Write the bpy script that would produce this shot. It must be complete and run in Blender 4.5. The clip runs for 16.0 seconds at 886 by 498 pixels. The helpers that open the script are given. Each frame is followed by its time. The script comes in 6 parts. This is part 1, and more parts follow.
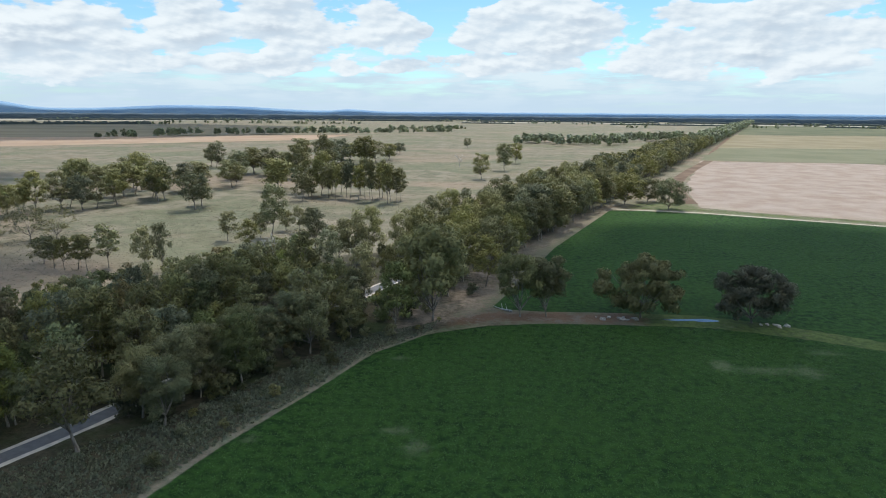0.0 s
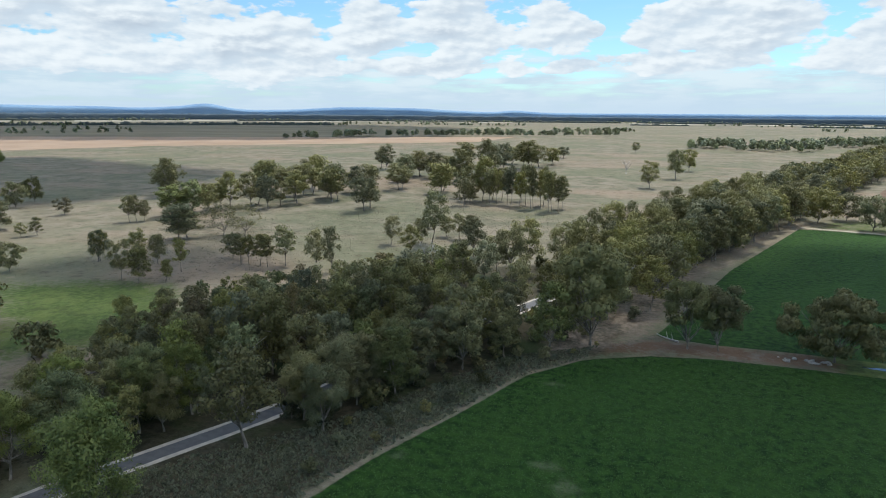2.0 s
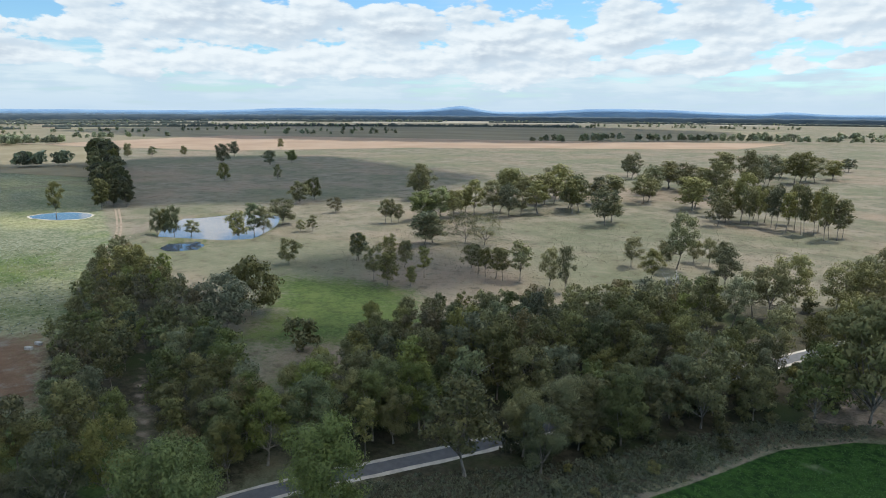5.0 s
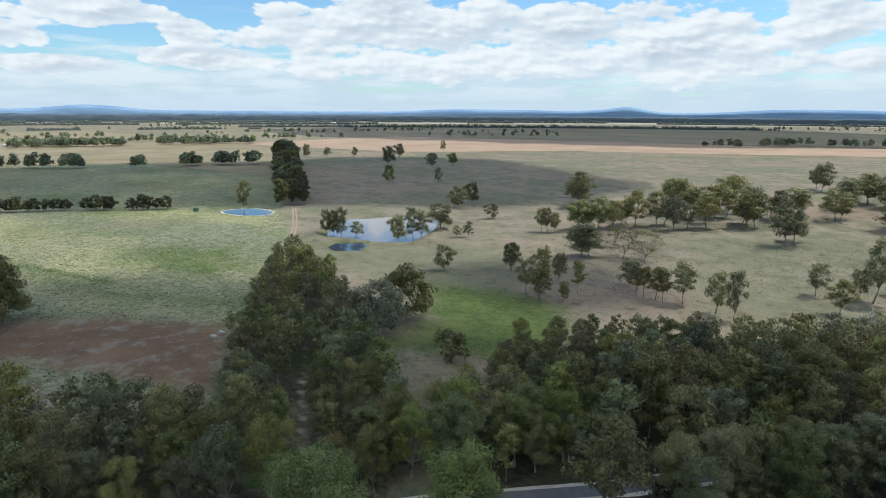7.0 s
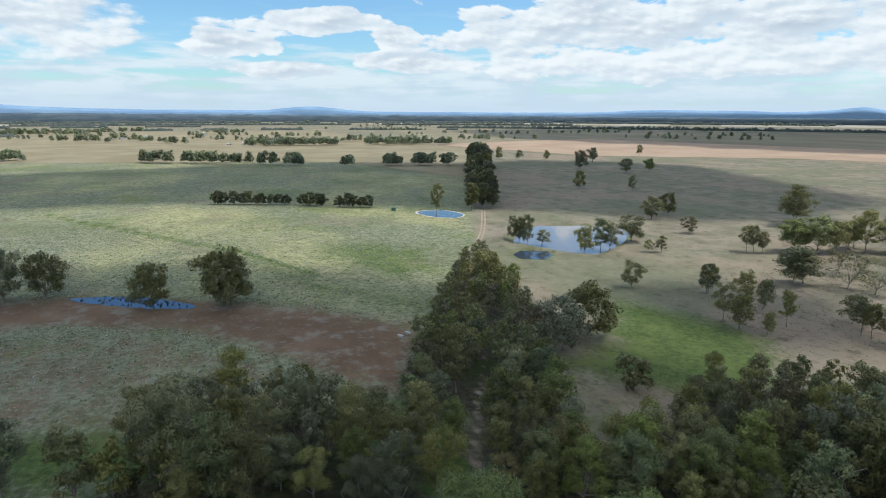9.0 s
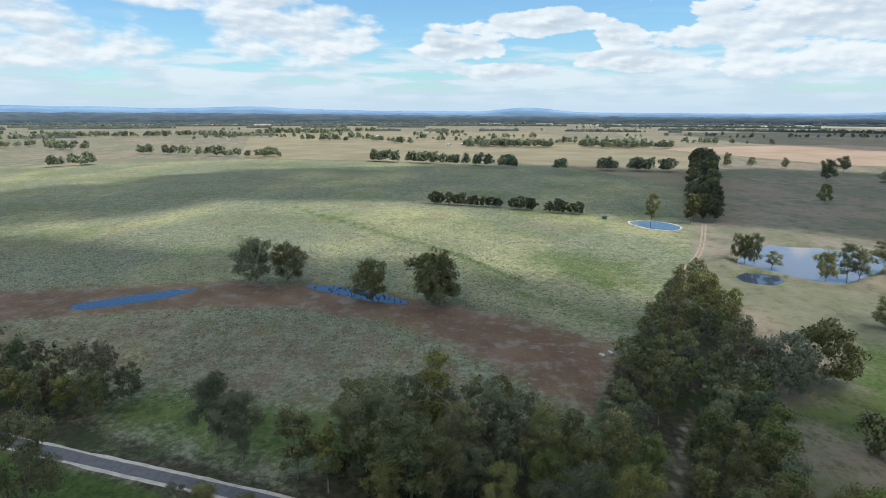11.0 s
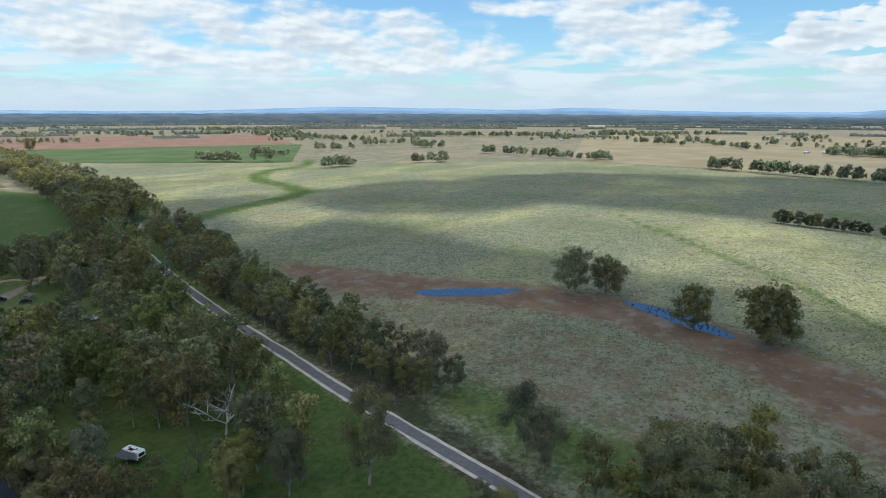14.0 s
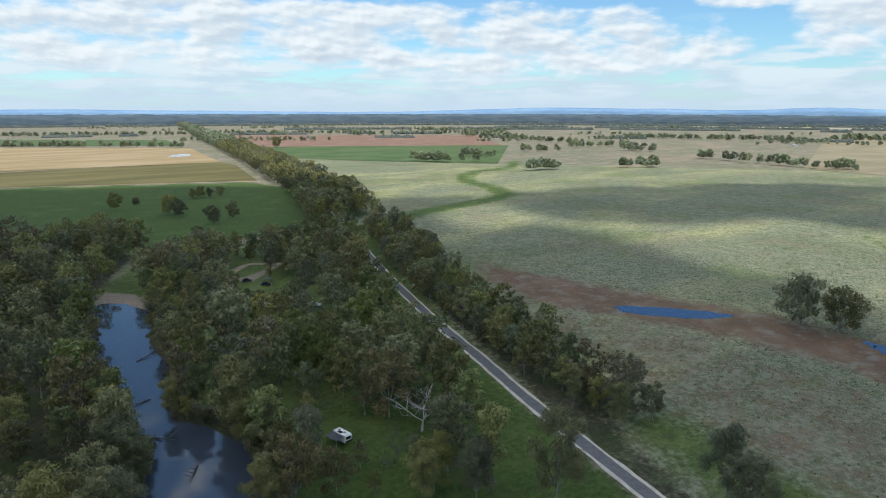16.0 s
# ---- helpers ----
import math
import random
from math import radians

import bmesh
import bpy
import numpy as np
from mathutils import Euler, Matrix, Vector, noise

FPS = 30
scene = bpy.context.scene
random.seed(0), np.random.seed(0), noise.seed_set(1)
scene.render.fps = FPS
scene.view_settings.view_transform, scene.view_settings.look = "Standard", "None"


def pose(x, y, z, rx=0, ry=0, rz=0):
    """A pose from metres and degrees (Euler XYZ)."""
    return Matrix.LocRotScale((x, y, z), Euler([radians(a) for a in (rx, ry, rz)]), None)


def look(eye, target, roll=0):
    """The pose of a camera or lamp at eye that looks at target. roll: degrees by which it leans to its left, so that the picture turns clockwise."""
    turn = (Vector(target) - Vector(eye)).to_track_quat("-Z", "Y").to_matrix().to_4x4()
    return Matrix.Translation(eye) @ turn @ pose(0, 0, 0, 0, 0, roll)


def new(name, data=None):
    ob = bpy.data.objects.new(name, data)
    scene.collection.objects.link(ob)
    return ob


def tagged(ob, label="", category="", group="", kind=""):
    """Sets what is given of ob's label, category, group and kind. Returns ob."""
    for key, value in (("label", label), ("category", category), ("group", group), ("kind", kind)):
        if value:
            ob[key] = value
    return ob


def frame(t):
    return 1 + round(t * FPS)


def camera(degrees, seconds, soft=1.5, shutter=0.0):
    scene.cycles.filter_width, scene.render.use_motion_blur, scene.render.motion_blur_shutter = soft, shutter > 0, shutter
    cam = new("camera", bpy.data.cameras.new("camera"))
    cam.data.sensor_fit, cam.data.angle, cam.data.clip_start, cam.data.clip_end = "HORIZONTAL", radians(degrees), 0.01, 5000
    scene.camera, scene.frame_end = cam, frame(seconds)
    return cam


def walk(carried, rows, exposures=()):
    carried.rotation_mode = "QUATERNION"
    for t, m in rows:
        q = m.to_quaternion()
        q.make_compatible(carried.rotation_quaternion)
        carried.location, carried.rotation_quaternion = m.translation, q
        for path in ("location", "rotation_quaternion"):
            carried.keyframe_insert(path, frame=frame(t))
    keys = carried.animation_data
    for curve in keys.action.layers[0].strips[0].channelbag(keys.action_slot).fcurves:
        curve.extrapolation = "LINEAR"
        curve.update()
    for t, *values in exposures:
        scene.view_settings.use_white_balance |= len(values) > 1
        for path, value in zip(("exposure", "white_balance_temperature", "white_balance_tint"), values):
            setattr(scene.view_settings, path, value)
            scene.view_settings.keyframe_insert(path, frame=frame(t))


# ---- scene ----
cam = camera(70.31, 16.0, soft=1.0)
# seconds, x, y, z, heading
PATH = [
    (0.0, 0.0, 0.0, 53.2, 3.46),
    (0.5, -0.16, 1.13, 53.92, 7.07),
    (1.0, -0.37, 2.23, 54.69, 10.75),
    (1.5, -0.62, 3.28, 55.5, 14.44),
    (2.0, -0.91, 4.29, 56.34, 18.09),
    (2.5, -1.22, 5.26, 57.21, 21.75),
    (3.0, -1.57, 6.17, 58.1, 25.41),
    (3.5, -1.93, 7.03, 59.01, 29.06),
    (4.0, -2.32, 7.84, 59.93, 32.7),
    (4.5, -2.71, 8.59, 60.85, 36.33),
    (5.0, -3.12, 9.28, 61.78, 39.96),
    (5.5, -3.53, 9.91, 62.7, 43.57),
    (6.0, -3.94, 10.48, 63.63, 47.17),
    (6.5, -4.35, 10.98, 64.54, 50.76),
    (7.0, -4.76, 11.43, 65.45, 54.33),
    (7.5, -5.15, 11.81, 66.35, 57.97),
    (8.0, -5.54, 12.13, 67.24, 62.22),
    (8.5, -5.91, 12.4, 68.11, 66.89),
    (9.0, -6.26, 12.6, 68.97, 71.54),
    (9.5, -6.6, 12.74, 69.83, 76.21),
    (10.0, -6.92, 12.84, 70.67, 80.94),
    (10.5, -7.21, 12.87, 71.5, 85.75),
    (11.0, -7.48, 12.86, 72.32, 90.66),
    (11.5, -7.73, 12.8, 73.14, 95.68),
    (12.0, -7.95, 12.7, 73.96, 100.75),
    (12.5, -8.15, 12.56, 74.77, 105.76),
    (13.0, -8.32, 12.39, 75.59, 110.53),
    (13.5, -8.46, 12.19, 76.42, 115.2),
    (14.0, -8.58, 11.96, 77.25, 119.89),
    (14.5, -8.67, 11.71, 78.11, 124.54),
    (15.0, -8.73, 11.45, 78.99, 129.12),
    (15.5, -8.77, 11.18, 79.89, 133.73),
    (16.0, -8.78, 10.91, 80.84, 138.23),
]
walk(cam, [(t, pose(x, y, z, 90 + -12.287 + -0.120 * t / 16 + 0.081 * (t / 16) ** 2, 0, yaw) @ pose(0, 0, 0, 0, 0, 0.418 + -0.430 * t / 16)) for t, x, y, z, yaw in PATH])

# ---------------------------------------------------------------- world and sun
SUN_AZ, SUN_EL = 14.0, 62.0          # degrees from +y towards +x, degrees above the horizon


def tree_of(mat):
    mat.use_nodes = True
    nt = mat.node_tree
    nt.nodes.clear()
    return nt


class Nodes:
    """A short hand for node trees."""

    def __init__(self, nt):
        self.nt = nt

    def add(self, kind, **sockets):
        n = self.nt.nodes.new(kind)
        for k, v in sockets.items():
            self.put(n, k, v)
        return n

    def put(self, n, key, value):
        sock = n.inputs[int(key[1:])] if key[0] == "i" and key[1:].isdigit() else n.inputs[key.replace("_", " ")]
        if isinstance(value, bpy.types.NodeSocket):
            self.nt.links.new(value, sock)
        elif isinstance(value, bpy.types.Node):
            self.nt.links.new(value.outputs[0], sock)
        else:
            sock.default_value = value

    def math(self, op, a, b=0.0, c=None, clamp=False):
        n = self.nt.nodes.new("ShaderNodeMath")
        n.operation, n.use_clamp = op, clamp
        self.put(n, "i0", a)
        self.put(n, "i1", b)
        if c is not None:
            self.put(n, "i2", c)
        return n.outputs[0]

    def vmath(self, op, a, b=(0, 0, 0)):
        n = self.nt.nodes.new("ShaderNodeVectorMath")
        n.operation = op
        self.put(n, "i0", a)
        self.put(n, "i1", b)
        return n.outputs[0]

    def noise(self, vec, scale, detail=4.0, rough=0.55, distortion=0.0):
        n = self.add("ShaderNodeTexNoise", Vector=vec, Scale=scale, Detail=detail, Roughness=rough, Distortion=distortion)
        return n.outputs["Fac"]

    def ramp(self, fac, lo, hi, a=0.0, b=1.0):
        n = self.nt.nodes.new("ShaderNodeMapRange")
        n.interpolation_type = "SMOOTHSTEP"
        self.put(n, "i0", fac)
        for i, v in ((1, lo), (2, hi), (3, a), (4, b)):
            self.put(n, "i%d" % i, v)
        return n.outputs[0]

    def mix(self, fac, a, b, blend="MIX"):
        n = self.nt.nodes.new("ShaderNodeMix")
        n.data_type, n.blend_type = "RGBA", blend
        self.put(n, "i0", fac)
        for i, v in ((6, a), (7, b)):
            self.put(n, "i%d" % i, (*v, 1) if isinstance(v, tuple) and len(v) == 3 else v)
        return n.outputs[2]

    def scaled(self, vec, s):
        return self.vmath("MULTIPLY", vec, s)

    def attr(self, name):
        n = self.nt.nodes.new("ShaderNodeAttribute")
        n.attribute_name = name
        return n.outputs["Fac"]


# cumulus clouds: heading, height above the horizon, half width, half height, in degrees
CLOUDS_NORTH = [(14.9, 6.9, 8.8, 2.1), (24.8, 6.7, 5.7, 2.1), (33.1, 6.0, 7.2, 2.3), (-5.0, 6.6, 7.7, 2.2), (-17.2, 7.8, 3.3, 1.0), (-21.6, 5.1, 9.3, 2.0), (-27.2, 5.9, 5.7, 1.5), (6.7, 3.8, 2.3, 0.6), (19.7, 3.9, 7.7, 0.8), (5.3, 6.7, 1.0, 0.5), (-2.1, 4.2, 6.7, 0.9), (-4.4, 8.8, 4.6, 0.8), (-25.2, 7.9, 4.1, 0.8), (35.5, 4.0, 7.7, 1.5), (61.2, 6.5, 8.8, 1.8), (48.1, 6.2, 10.3, 2.3), (36.3, 6.2, 11, 2.2)]
CLOUDS_WEST = [(83.3, 7.3, 6.2, 1.0), (75.8, 6.3, 2.1, 0.8), (89.4, 5.5, 4.1, 0.9), (75.0, 4.2, 6.2, 0.7), (84.0, 3.4, 5.7, 0.6), (57.3, 6.6, 13.5, 3.0), (103.9, 6.3, 7.0, 2.0), (109.7, 8.7, 7.0, 0.7), (131.0, 6.0, 13.0, 2.2), (121.0, 4.9, 7.0, 1.2), (150, 6.0, 13, 1.9), (167, 4.9, 10, 1.5), (141, 4.7, 11, 1.0), (133.4, 4.1, 4.1, 0.9), (125.5, 4.2, 5.1, 0.6), (156.3, 8.3, 25.7, 0.9), (166.6, 6.4, 9.3, 1.5), (150.1, 4.6, 4.1, 0.6), (135.0, 3.8, 4.6, 0.7), (162.8, 5.3, 6.2, 0.9)]


def make_world():
    world = bpy.data.worlds.new("sky")
    scene.world = world
    nt = tree_of(world)
    k = Nodes(nt)
    sky = nt.nodes.new("ShaderNodeTexSky")
    sky.sky_type, sky.sun_disc = "NISHITA", False
    sky.sun_elevation, sky.sun_rotation = radians(SUN_EL), radians(SUN_AZ)
    sky.air_density, sky.dust_density, sky.ozone_density = 1.0, 0.4, 1.0
    blue = k.mix(1.0, sky.outputs[0], (0.088, 0.126, 0.150), "MULTIPLY")
    way = k.vmath("NORMALIZE", nt.nodes.new("ShaderNodeTexCoord").outputs["Generated"])
    x, y, z = k.add("ShaderNodeSeparateXYZ", Vector=way).outputs
    z = k.math("MAXIMUM", z, 0.0)
    turn = 180 / math.pi
    az = k.math("MULTIPLY", k.math("ARCTAN2", k.math("MULTIPLY", x, -1.0), y), turn)
    el = k.math("MULTIPLY", k.math("ARCSINE", z), turn)
    sheet = k.add("ShaderNodeCombineXYZ", X=k.math("MULTIPLY", az, 0.42), Y=k.math("MULTIPLY", el, 1.0), Z=0.0)
    puff = k.noise(sheet, 0.46, 6.0, 0.52)
    puff_up = k.noise(k.vmath("ADD", sheet, (0.15, 0.34, 0.0)), 0.46, 4.0, 0.5)
    streak = k.noise(k.add("ShaderNodeCombineXYZ", X=k.math("MULTIPLY", az, 0.16), Y=k.math("MULTIPLY", el, 1.3), Z=7.0), 0.8, 6.0, 0.55)
    field = None
    for a0, e0, w, h in CLOUDS_NORTH + CLOUDS_WEST:
        da = k.math("MULTIPLY", k.math("SUBTRACT", az, a0), 1 / (w * 1.12))
        de = k.math("MULTIPLY", k.math("SUBTRACT", el, e0), 1 / (h * 1.25))
        d = k.math("SUBTRACT", 1.0, k.math("MULTIPLY_ADD", de, de, k.math("MULTIPLY", da, da)))
        field = d if field is None else k.math("MAXIMUM", field, d)
    field = k.math("MAXIMUM", field, -0.9)
    # high overhead the cover goes on as broken cloud
    flat = k.math("ADD", z, 0.06)
    over = k.noise(k.add("ShaderNodeCombineXYZ", X=k.math("DIVIDE", x, flat), Y=k.math("DIVIDE", y, flat), Z=2.0), 1.3, 5.0, 0.55)
    field = k.math("MAXIMUM", field, k.math("SUBTRACT", k.math("MULTIPLY", k.math("SUBTRACT", over, 0.48), 6.0), k.ramp(el, 17.0, 25.0, 3.0, 0.0)))
    low = k.math("MULTIPLY", k.math("SUBTRACT", streak, k.ramp(el, 1.5, 7.0, 0.38, 0.58)), 7.0)
    body = k.math("ADD", k.math("MULTIPLY", field, 0.55), k.math("MULTIPLY", k.math("SUBTRACT", puff, 0.5), 2.6))
    cover = k.ramp(body, k.ramp(az, 85.0, 110.0, -0.01, -0.10), k.ramp(az, 85.0, 110.0, 0.14, 0.50))
    veil = k.math("MULTIPLY", k.ramp(low, -0.4, 0.9), k.ramp(el, 3.5, 7.5, 0.92, 0.12))
    lit = k.ramp(k.math("SUBTRACT", puff, puff_up), -0.13, 0.12)
    grey = k.math("MULTIPLY", k.ramp(body, 0.2, 0.95), k.math("SUBTRACT", 1.0, lit))
    white = k.mix(lit, (0.61, 0.73, 0.84), (0.86, 0.94, 0.99))
    white = k.mix(k.math("MULTIPLY", grey, k.ramp(az, 85.0, 110.0, 0.55, 0.35)), white, (0.41, 0.49, 0.60))
    out = k.mix(veil, blue, k.mix(k.ramp(k.math("SUBTRACT", streak, puff_up), -0.12, 0.16), (0.58, 0.73, 0.86), (0.74, 0.86, 0.94)))
    out = k.mix(cover, out, white)
    out = k.mix(k.ramp(el, 0.0, 3.0, 0.85, 0.0), out, (0.57, 0.73, 0.88))
    bg = k.add("ShaderNodeBackground", Color=k.mix(k.ramp(el, 16.0, 40.0), out, k.mix(1.0, out, (1.17, 1.0, 0.84), "MULTIPLY")), Strength=k.ramp(el, 16.0, 40.0, 1.0, 2.42))
    nt.links.new(bg.outputs[0], nt.nodes.new("ShaderNodeOutputWorld").inputs[0])


make_world()
sun = new("sun", bpy.data.lights.new("sun", "SUN"))
sun.data.energy, sun.data.angle, sun.data.color = 3.7, radians(1.5), (0.98, 0.965, 0.91)
a, e = radians(SUN_AZ), radians(SUN_EL)
sun.matrix_world = look((0, 0, 300), (-math.sin(a) * math.cos(e) * 100, -math.cos(a) * math.cos(e) * 100, 300 - math.sin(e) * 100))
scene.view_settings.exposure = 0.0


# ---------------------------------------------------------------- materials
def material(name, build):
    mat = bpy.data.materials.new(name)
    nt = tree_of(mat)
    k = Nodes(nt)
    bsdf = nt.nodes.new("ShaderNodeBsdfPrincipled")
    out = nt.nodes.new("ShaderNodeOutputMaterial")
    nt.links.new(bsdf.outputs[0], out.inputs[0])
    build(k, bsdf, out)
    return mat


def place(k):
    return k.nt.nodes.new("ShaderNodeNewGeometry").outputs["Position"]


def bump(k, bsdf, height, strength=0.5, distance=0.2):
    k.put(bsdf, "Normal", k.add("ShaderNodeBump", Height=height, Strength=strength, Distance=distance))


def plain(name, colour, rough=0.7, metal=0.0, wear=0.25, scale=1.5):
    def build(k, b, out):
        p = place(k)
        n = k.noise(p, scale, 5.0)
        n2 = k.noise(p, scale * 9, 3.0)
        dark = tuple(v * (1 - wear) for v in colour)
        light = tuple(min(1, v * (1 + wear * 0.6)) for v in colour)
        col = k.mix(k.ramp(n, 0.3, 0.7), dark, light)
        col = k.mix(k.math("MULTIPLY", n2, 0.3), col, dark)
        k.put(b, "Base Color", col)
        b.inputs["Roughness"].default_value, b.inputs["Metallic"].default_value = rough, metal
    return material(name, build)


def foliage(name, dark, light, warm, vary=1.0):
    def build(k, b, out):
        info = k.nt.nodes.new("ShaderNodeObjectInfo")
        geo = k.nt.nodes.new("ShaderNodeNewGeometry")
        isl = geo.outputs["Random Per Island"]
        tree = k.math("FRACT", k.math("ADD", info.outputs["Random"], k.attr("tone")))
        second = k.math("FRACT", k.math("MULTIPLY", tree, 7.31))
        third = k.math("FRACT", k.math("MULTIPLY", tree, 23.7))
        n = k.noise(geo.outputs["Position"], 0.30, 2.0)
        fleck = k.math("ADD", k.math("MULTIPLY", isl, 0.22), k.math("MULTIPLY", k.noise(geo.outputs["Position"], 0.45, 2.0), 0.78))
        col = k.mix(k.ramp(fleck, 0.05, 0.95), dark, light)
        col = k.mix(k.math("MULTIPLY", k.ramp(n, 0.48, 0.75), 0.12), col, warm)
        mean = sum(dark) / 6 + sum(light) / 6
        col = k.mix(k.math("MULTIPLY", k.ramp(second, 0.45, 1.0), 0.16 * vary), col, (mean * 1.22, mean * 1.12, mean * 0.58))
        col = k.mix(k.math("MULTIPLY", k.ramp(third, 0.50, 1.0), 0.60 * vary), col, (mean * 0.92, mean * 1.12, mean * 0.72))
        tone = k.add("ShaderNodeHueSaturation", Hue=0.5, Saturation=k.ramp(tree, 0, 1, 0.74, 0.96) if vary > 0.5 else 1.0, Value=k.ramp(k.math("FRACT", k.math("MULTIPLY", tree, 13.9)), 0, 1, 1 - 0.28 * vary, 1 + 0.32 * vary), Color=col)
        k.put(b, "Base Color", tone.outputs[0])
        b.inputs["Roughness"].default_value = 0.6
        b.inputs["Specular IOR Level"].default_value = 0.3
        tr = k.add("ShaderNodeBsdfTranslucent", Color=tone.outputs[0])
        mixer = k.add("ShaderNodeMixShader", Fac=0.26, i1=b.outputs[0], i2=tr.outputs[0])
        k.nt.links.new(mixer.outputs[0], out.inputs[0])
    return material(name, build)


LEAF_GREY = foliage("grey_green_eucalypt_leaves", (0.113, 0.116, 0.030), (0.246, 0.227, 0.064), (0.254, 0.206, 0.050))
LEAF_OLIVE = foliage("olive_eucalypt_leaves", (0.117, 0.119, 0.029), (0.259, 0.244, 0.063), (0.273, 0.220, 0.055))
LEAF_GREEN = foliage("fresh_green_leaves", (0.094, 0.120, 0.023), (0.202, 0.228, 0.046), (0.223, 0.210, 0.045))
LEAF_BRONZE = foliage("bronze_eucalypt_leaves", (0.110, 0.090, 0.033), (0.219, 0.174, 0.064), (0.215, 0.154, 0.053))
LEAF_YOUNG = foliage("young_green_leaves", (0.104, 0.133, 0.038), (0.198, 0.237, 0.070), (0.198, 0.212, 0.062), 0.35)
LEAF_DARK = foliage("dark_shelter_leaves", (0.057, 0.067, 0.022), (0.121, 0.124, 0.041), (0.114, 0.102, 0.033))
# Paler, greyer copy of the leaves: distance haze put into the colour.
LEAF_FAR = foliage("hazed_far_leaves", (0.132, 0.164, 0.080), (0.263, 0.297, 0.151), (0.239, 0.248, 0.122))


def bark_build(pale, dark):
    def build(k, b, out):
        p = place(k)
        n = k.noise(k.scaled(p, (1.0, 1.0, 0.25)), 2.0, 6.0, 0.6)
        k.put(b, "Base Color", k.mix(k.ramp(n, 0.35, 0.65), dark, pale))
        b.inputs["Roughness"].default_value = 0.85
        bump(k, b, n, 0.6, 0.06)
    return build


BARK = material("eucalypt_bark", bark_build((0.30, 0.265, 0.22), (0.10, 0.084, 0.068)))
BARK_PALE = material("pale_dead_wood", bark_build((0.55, 0.53, 0.50), (0.28, 0.26, 0.24)))
BARK_DARK = material("charred_dead_wood", bark_build((0.13, 0.12, 0.11), (0.05, 0.046, 0.042)))


def ground_build(k, b, out):
    p = place(k)
    flat = k.scaled(p, (1, 1, 0))
    n_big = k.noise(flat, 0.011, 4.0, 0.5)
    n_mid = k.noise(flat, 0.055, 5.0, 0.6)
    n_fine = k.noise(flat, 0.55, 5.0, 0.65)
    n_micro = k.noise(flat, 2.6, 3.0, 0.6)
    rough_edge = k.math("MULTIPLY", k.math("SUBTRACT", k.math("ADD", k.math("MULTIPLY", k.noise(flat, 0.12, 6.0, 0.7), 0.6), k.math("MULTIPLY", k.noise(flat, 0.62, 4.0, 0.7), 0.55)), 0.575), 1.2)

    def zone(name, lo=0.35, hi=0.65, edge=1.0):
        return k.ramp(k.math("MULTIPLY_ADD", rough_edge, edge, k.attr(name)), lo, hi)

    n_streak = k.noise(k.vmath("MULTIPLY", k.vmath("ADD", flat, (0, 0, 31)), (0.4, 0.85, 1)), 0.016, 4.0, 0.5, 0.6)
    dry = k.mix(k.ramp(n_mid, 0.40, 0.60), (0.235, 0.204, 0.149), (0.148, 0.141, 0.093))
    dry = k.mix(k.ramp(n_streak, 0.46, 0.66), dry, (0.255, 0.198, 0.143))
    dry = k.mix(k.math("MULTIPLY", k.ramp(n_big, 0.47, 0.60), 0.65), dry, (0.137, 0.146, 0.086))
    n_spot = k.noise(flat, 0.13, 6.0, 0.72)
    dry = k.mix(k.math("MULTIPLY", k.ramp(n_spot, 0.52, 0.66), 0.7), dry, (0.095, 0.077, 0.052))
    dry = k.mix(k.math("MULTIPLY", k.ramp(n_spot, 0.46, 0.36), 0.6), dry, (0.222, 0.198, 0.143))
    tuft = k.ramp(k.math("ADD", k.math("MULTIPLY", n_fine, 0.6), k.math("MULTIPLY", n_spot, 0.4)), 0.43, 0.57)
    salt = k.mix(tuft, (0.110, 0.127, 0.069), (0.236, 0.239, 0.162))
    salt = k.mix(k.ramp(n_streak, 0.40, 0.70), salt, k.mix(tuft, (0.215, 0.220, 0.102), (0.351, 0.329, 0.178)))
    salt = k.mix(k.math("MULTIPLY", k.ramp(n_big, 0.46, 0.70), 0.8), salt, k.mix(tuft, (0.086, 0.109, 0.049), (0.162, 0.173, 0.097)))
    salt = k.mix(k.math("MULTIPLY", k.ramp(n_mid, 0.62, 0.72), 0.7), salt, (0.090, 0.127, 0.036))
    salt = k.mix(k.math("MULTIPLY", k.ramp(k.noise(k.vmath("ADD", flat, (211, 77, 0)), 0.022, 5.0, 0.62), 0.50, 0.64), 0.55), salt, k.mix(tuft, (0.149, 0.123, 0.078), (0.229, 0.201, 0.133)))
    salt = k.mix(k.math("MULTIPLY", k.ramp(k.noise(k.vmath("ADD", flat, (91, 307, 0)), 0.018, 5.0, 0.60), 0.54, 0.68), 0.55), salt, k.mix(tuft, (0.102, 0.136, 0.037), (0.187, 0.217, 0.074)))
    spots = k.ramp(k.noise(k.vmath("ADD", flat, (57, 13, 0)), 0.30, 3.0, 0.6), 0.56, 0.66)
    salt = k.mix(k.math("MULTIPLY", spots, 0.65), salt, (0.061, 0.080, 0.036))
    dry = k.mix(k.math("MULTIPLY", spots, 0.35), dry, (0.090, 0.085, 0.051))
    col = k.mix(zone("salt"), dry, salt)
    col = k.mix(k.math("MULTIPLY", zone("olive", 0.2, 0.9), 0.8), col, k.mix(tuft, (0.085, 0.102, 0.055), (0.150, 0.160, 0.100)))
    bare = k.mix(k.ramp(n_mid, 0.3, 0.7), (0.276, 0.207, 0.165), (0.360, 0.297, 0.252))
    col = k.mix(zone("bare", 0.42, 0.58, 0.3), col, bare)
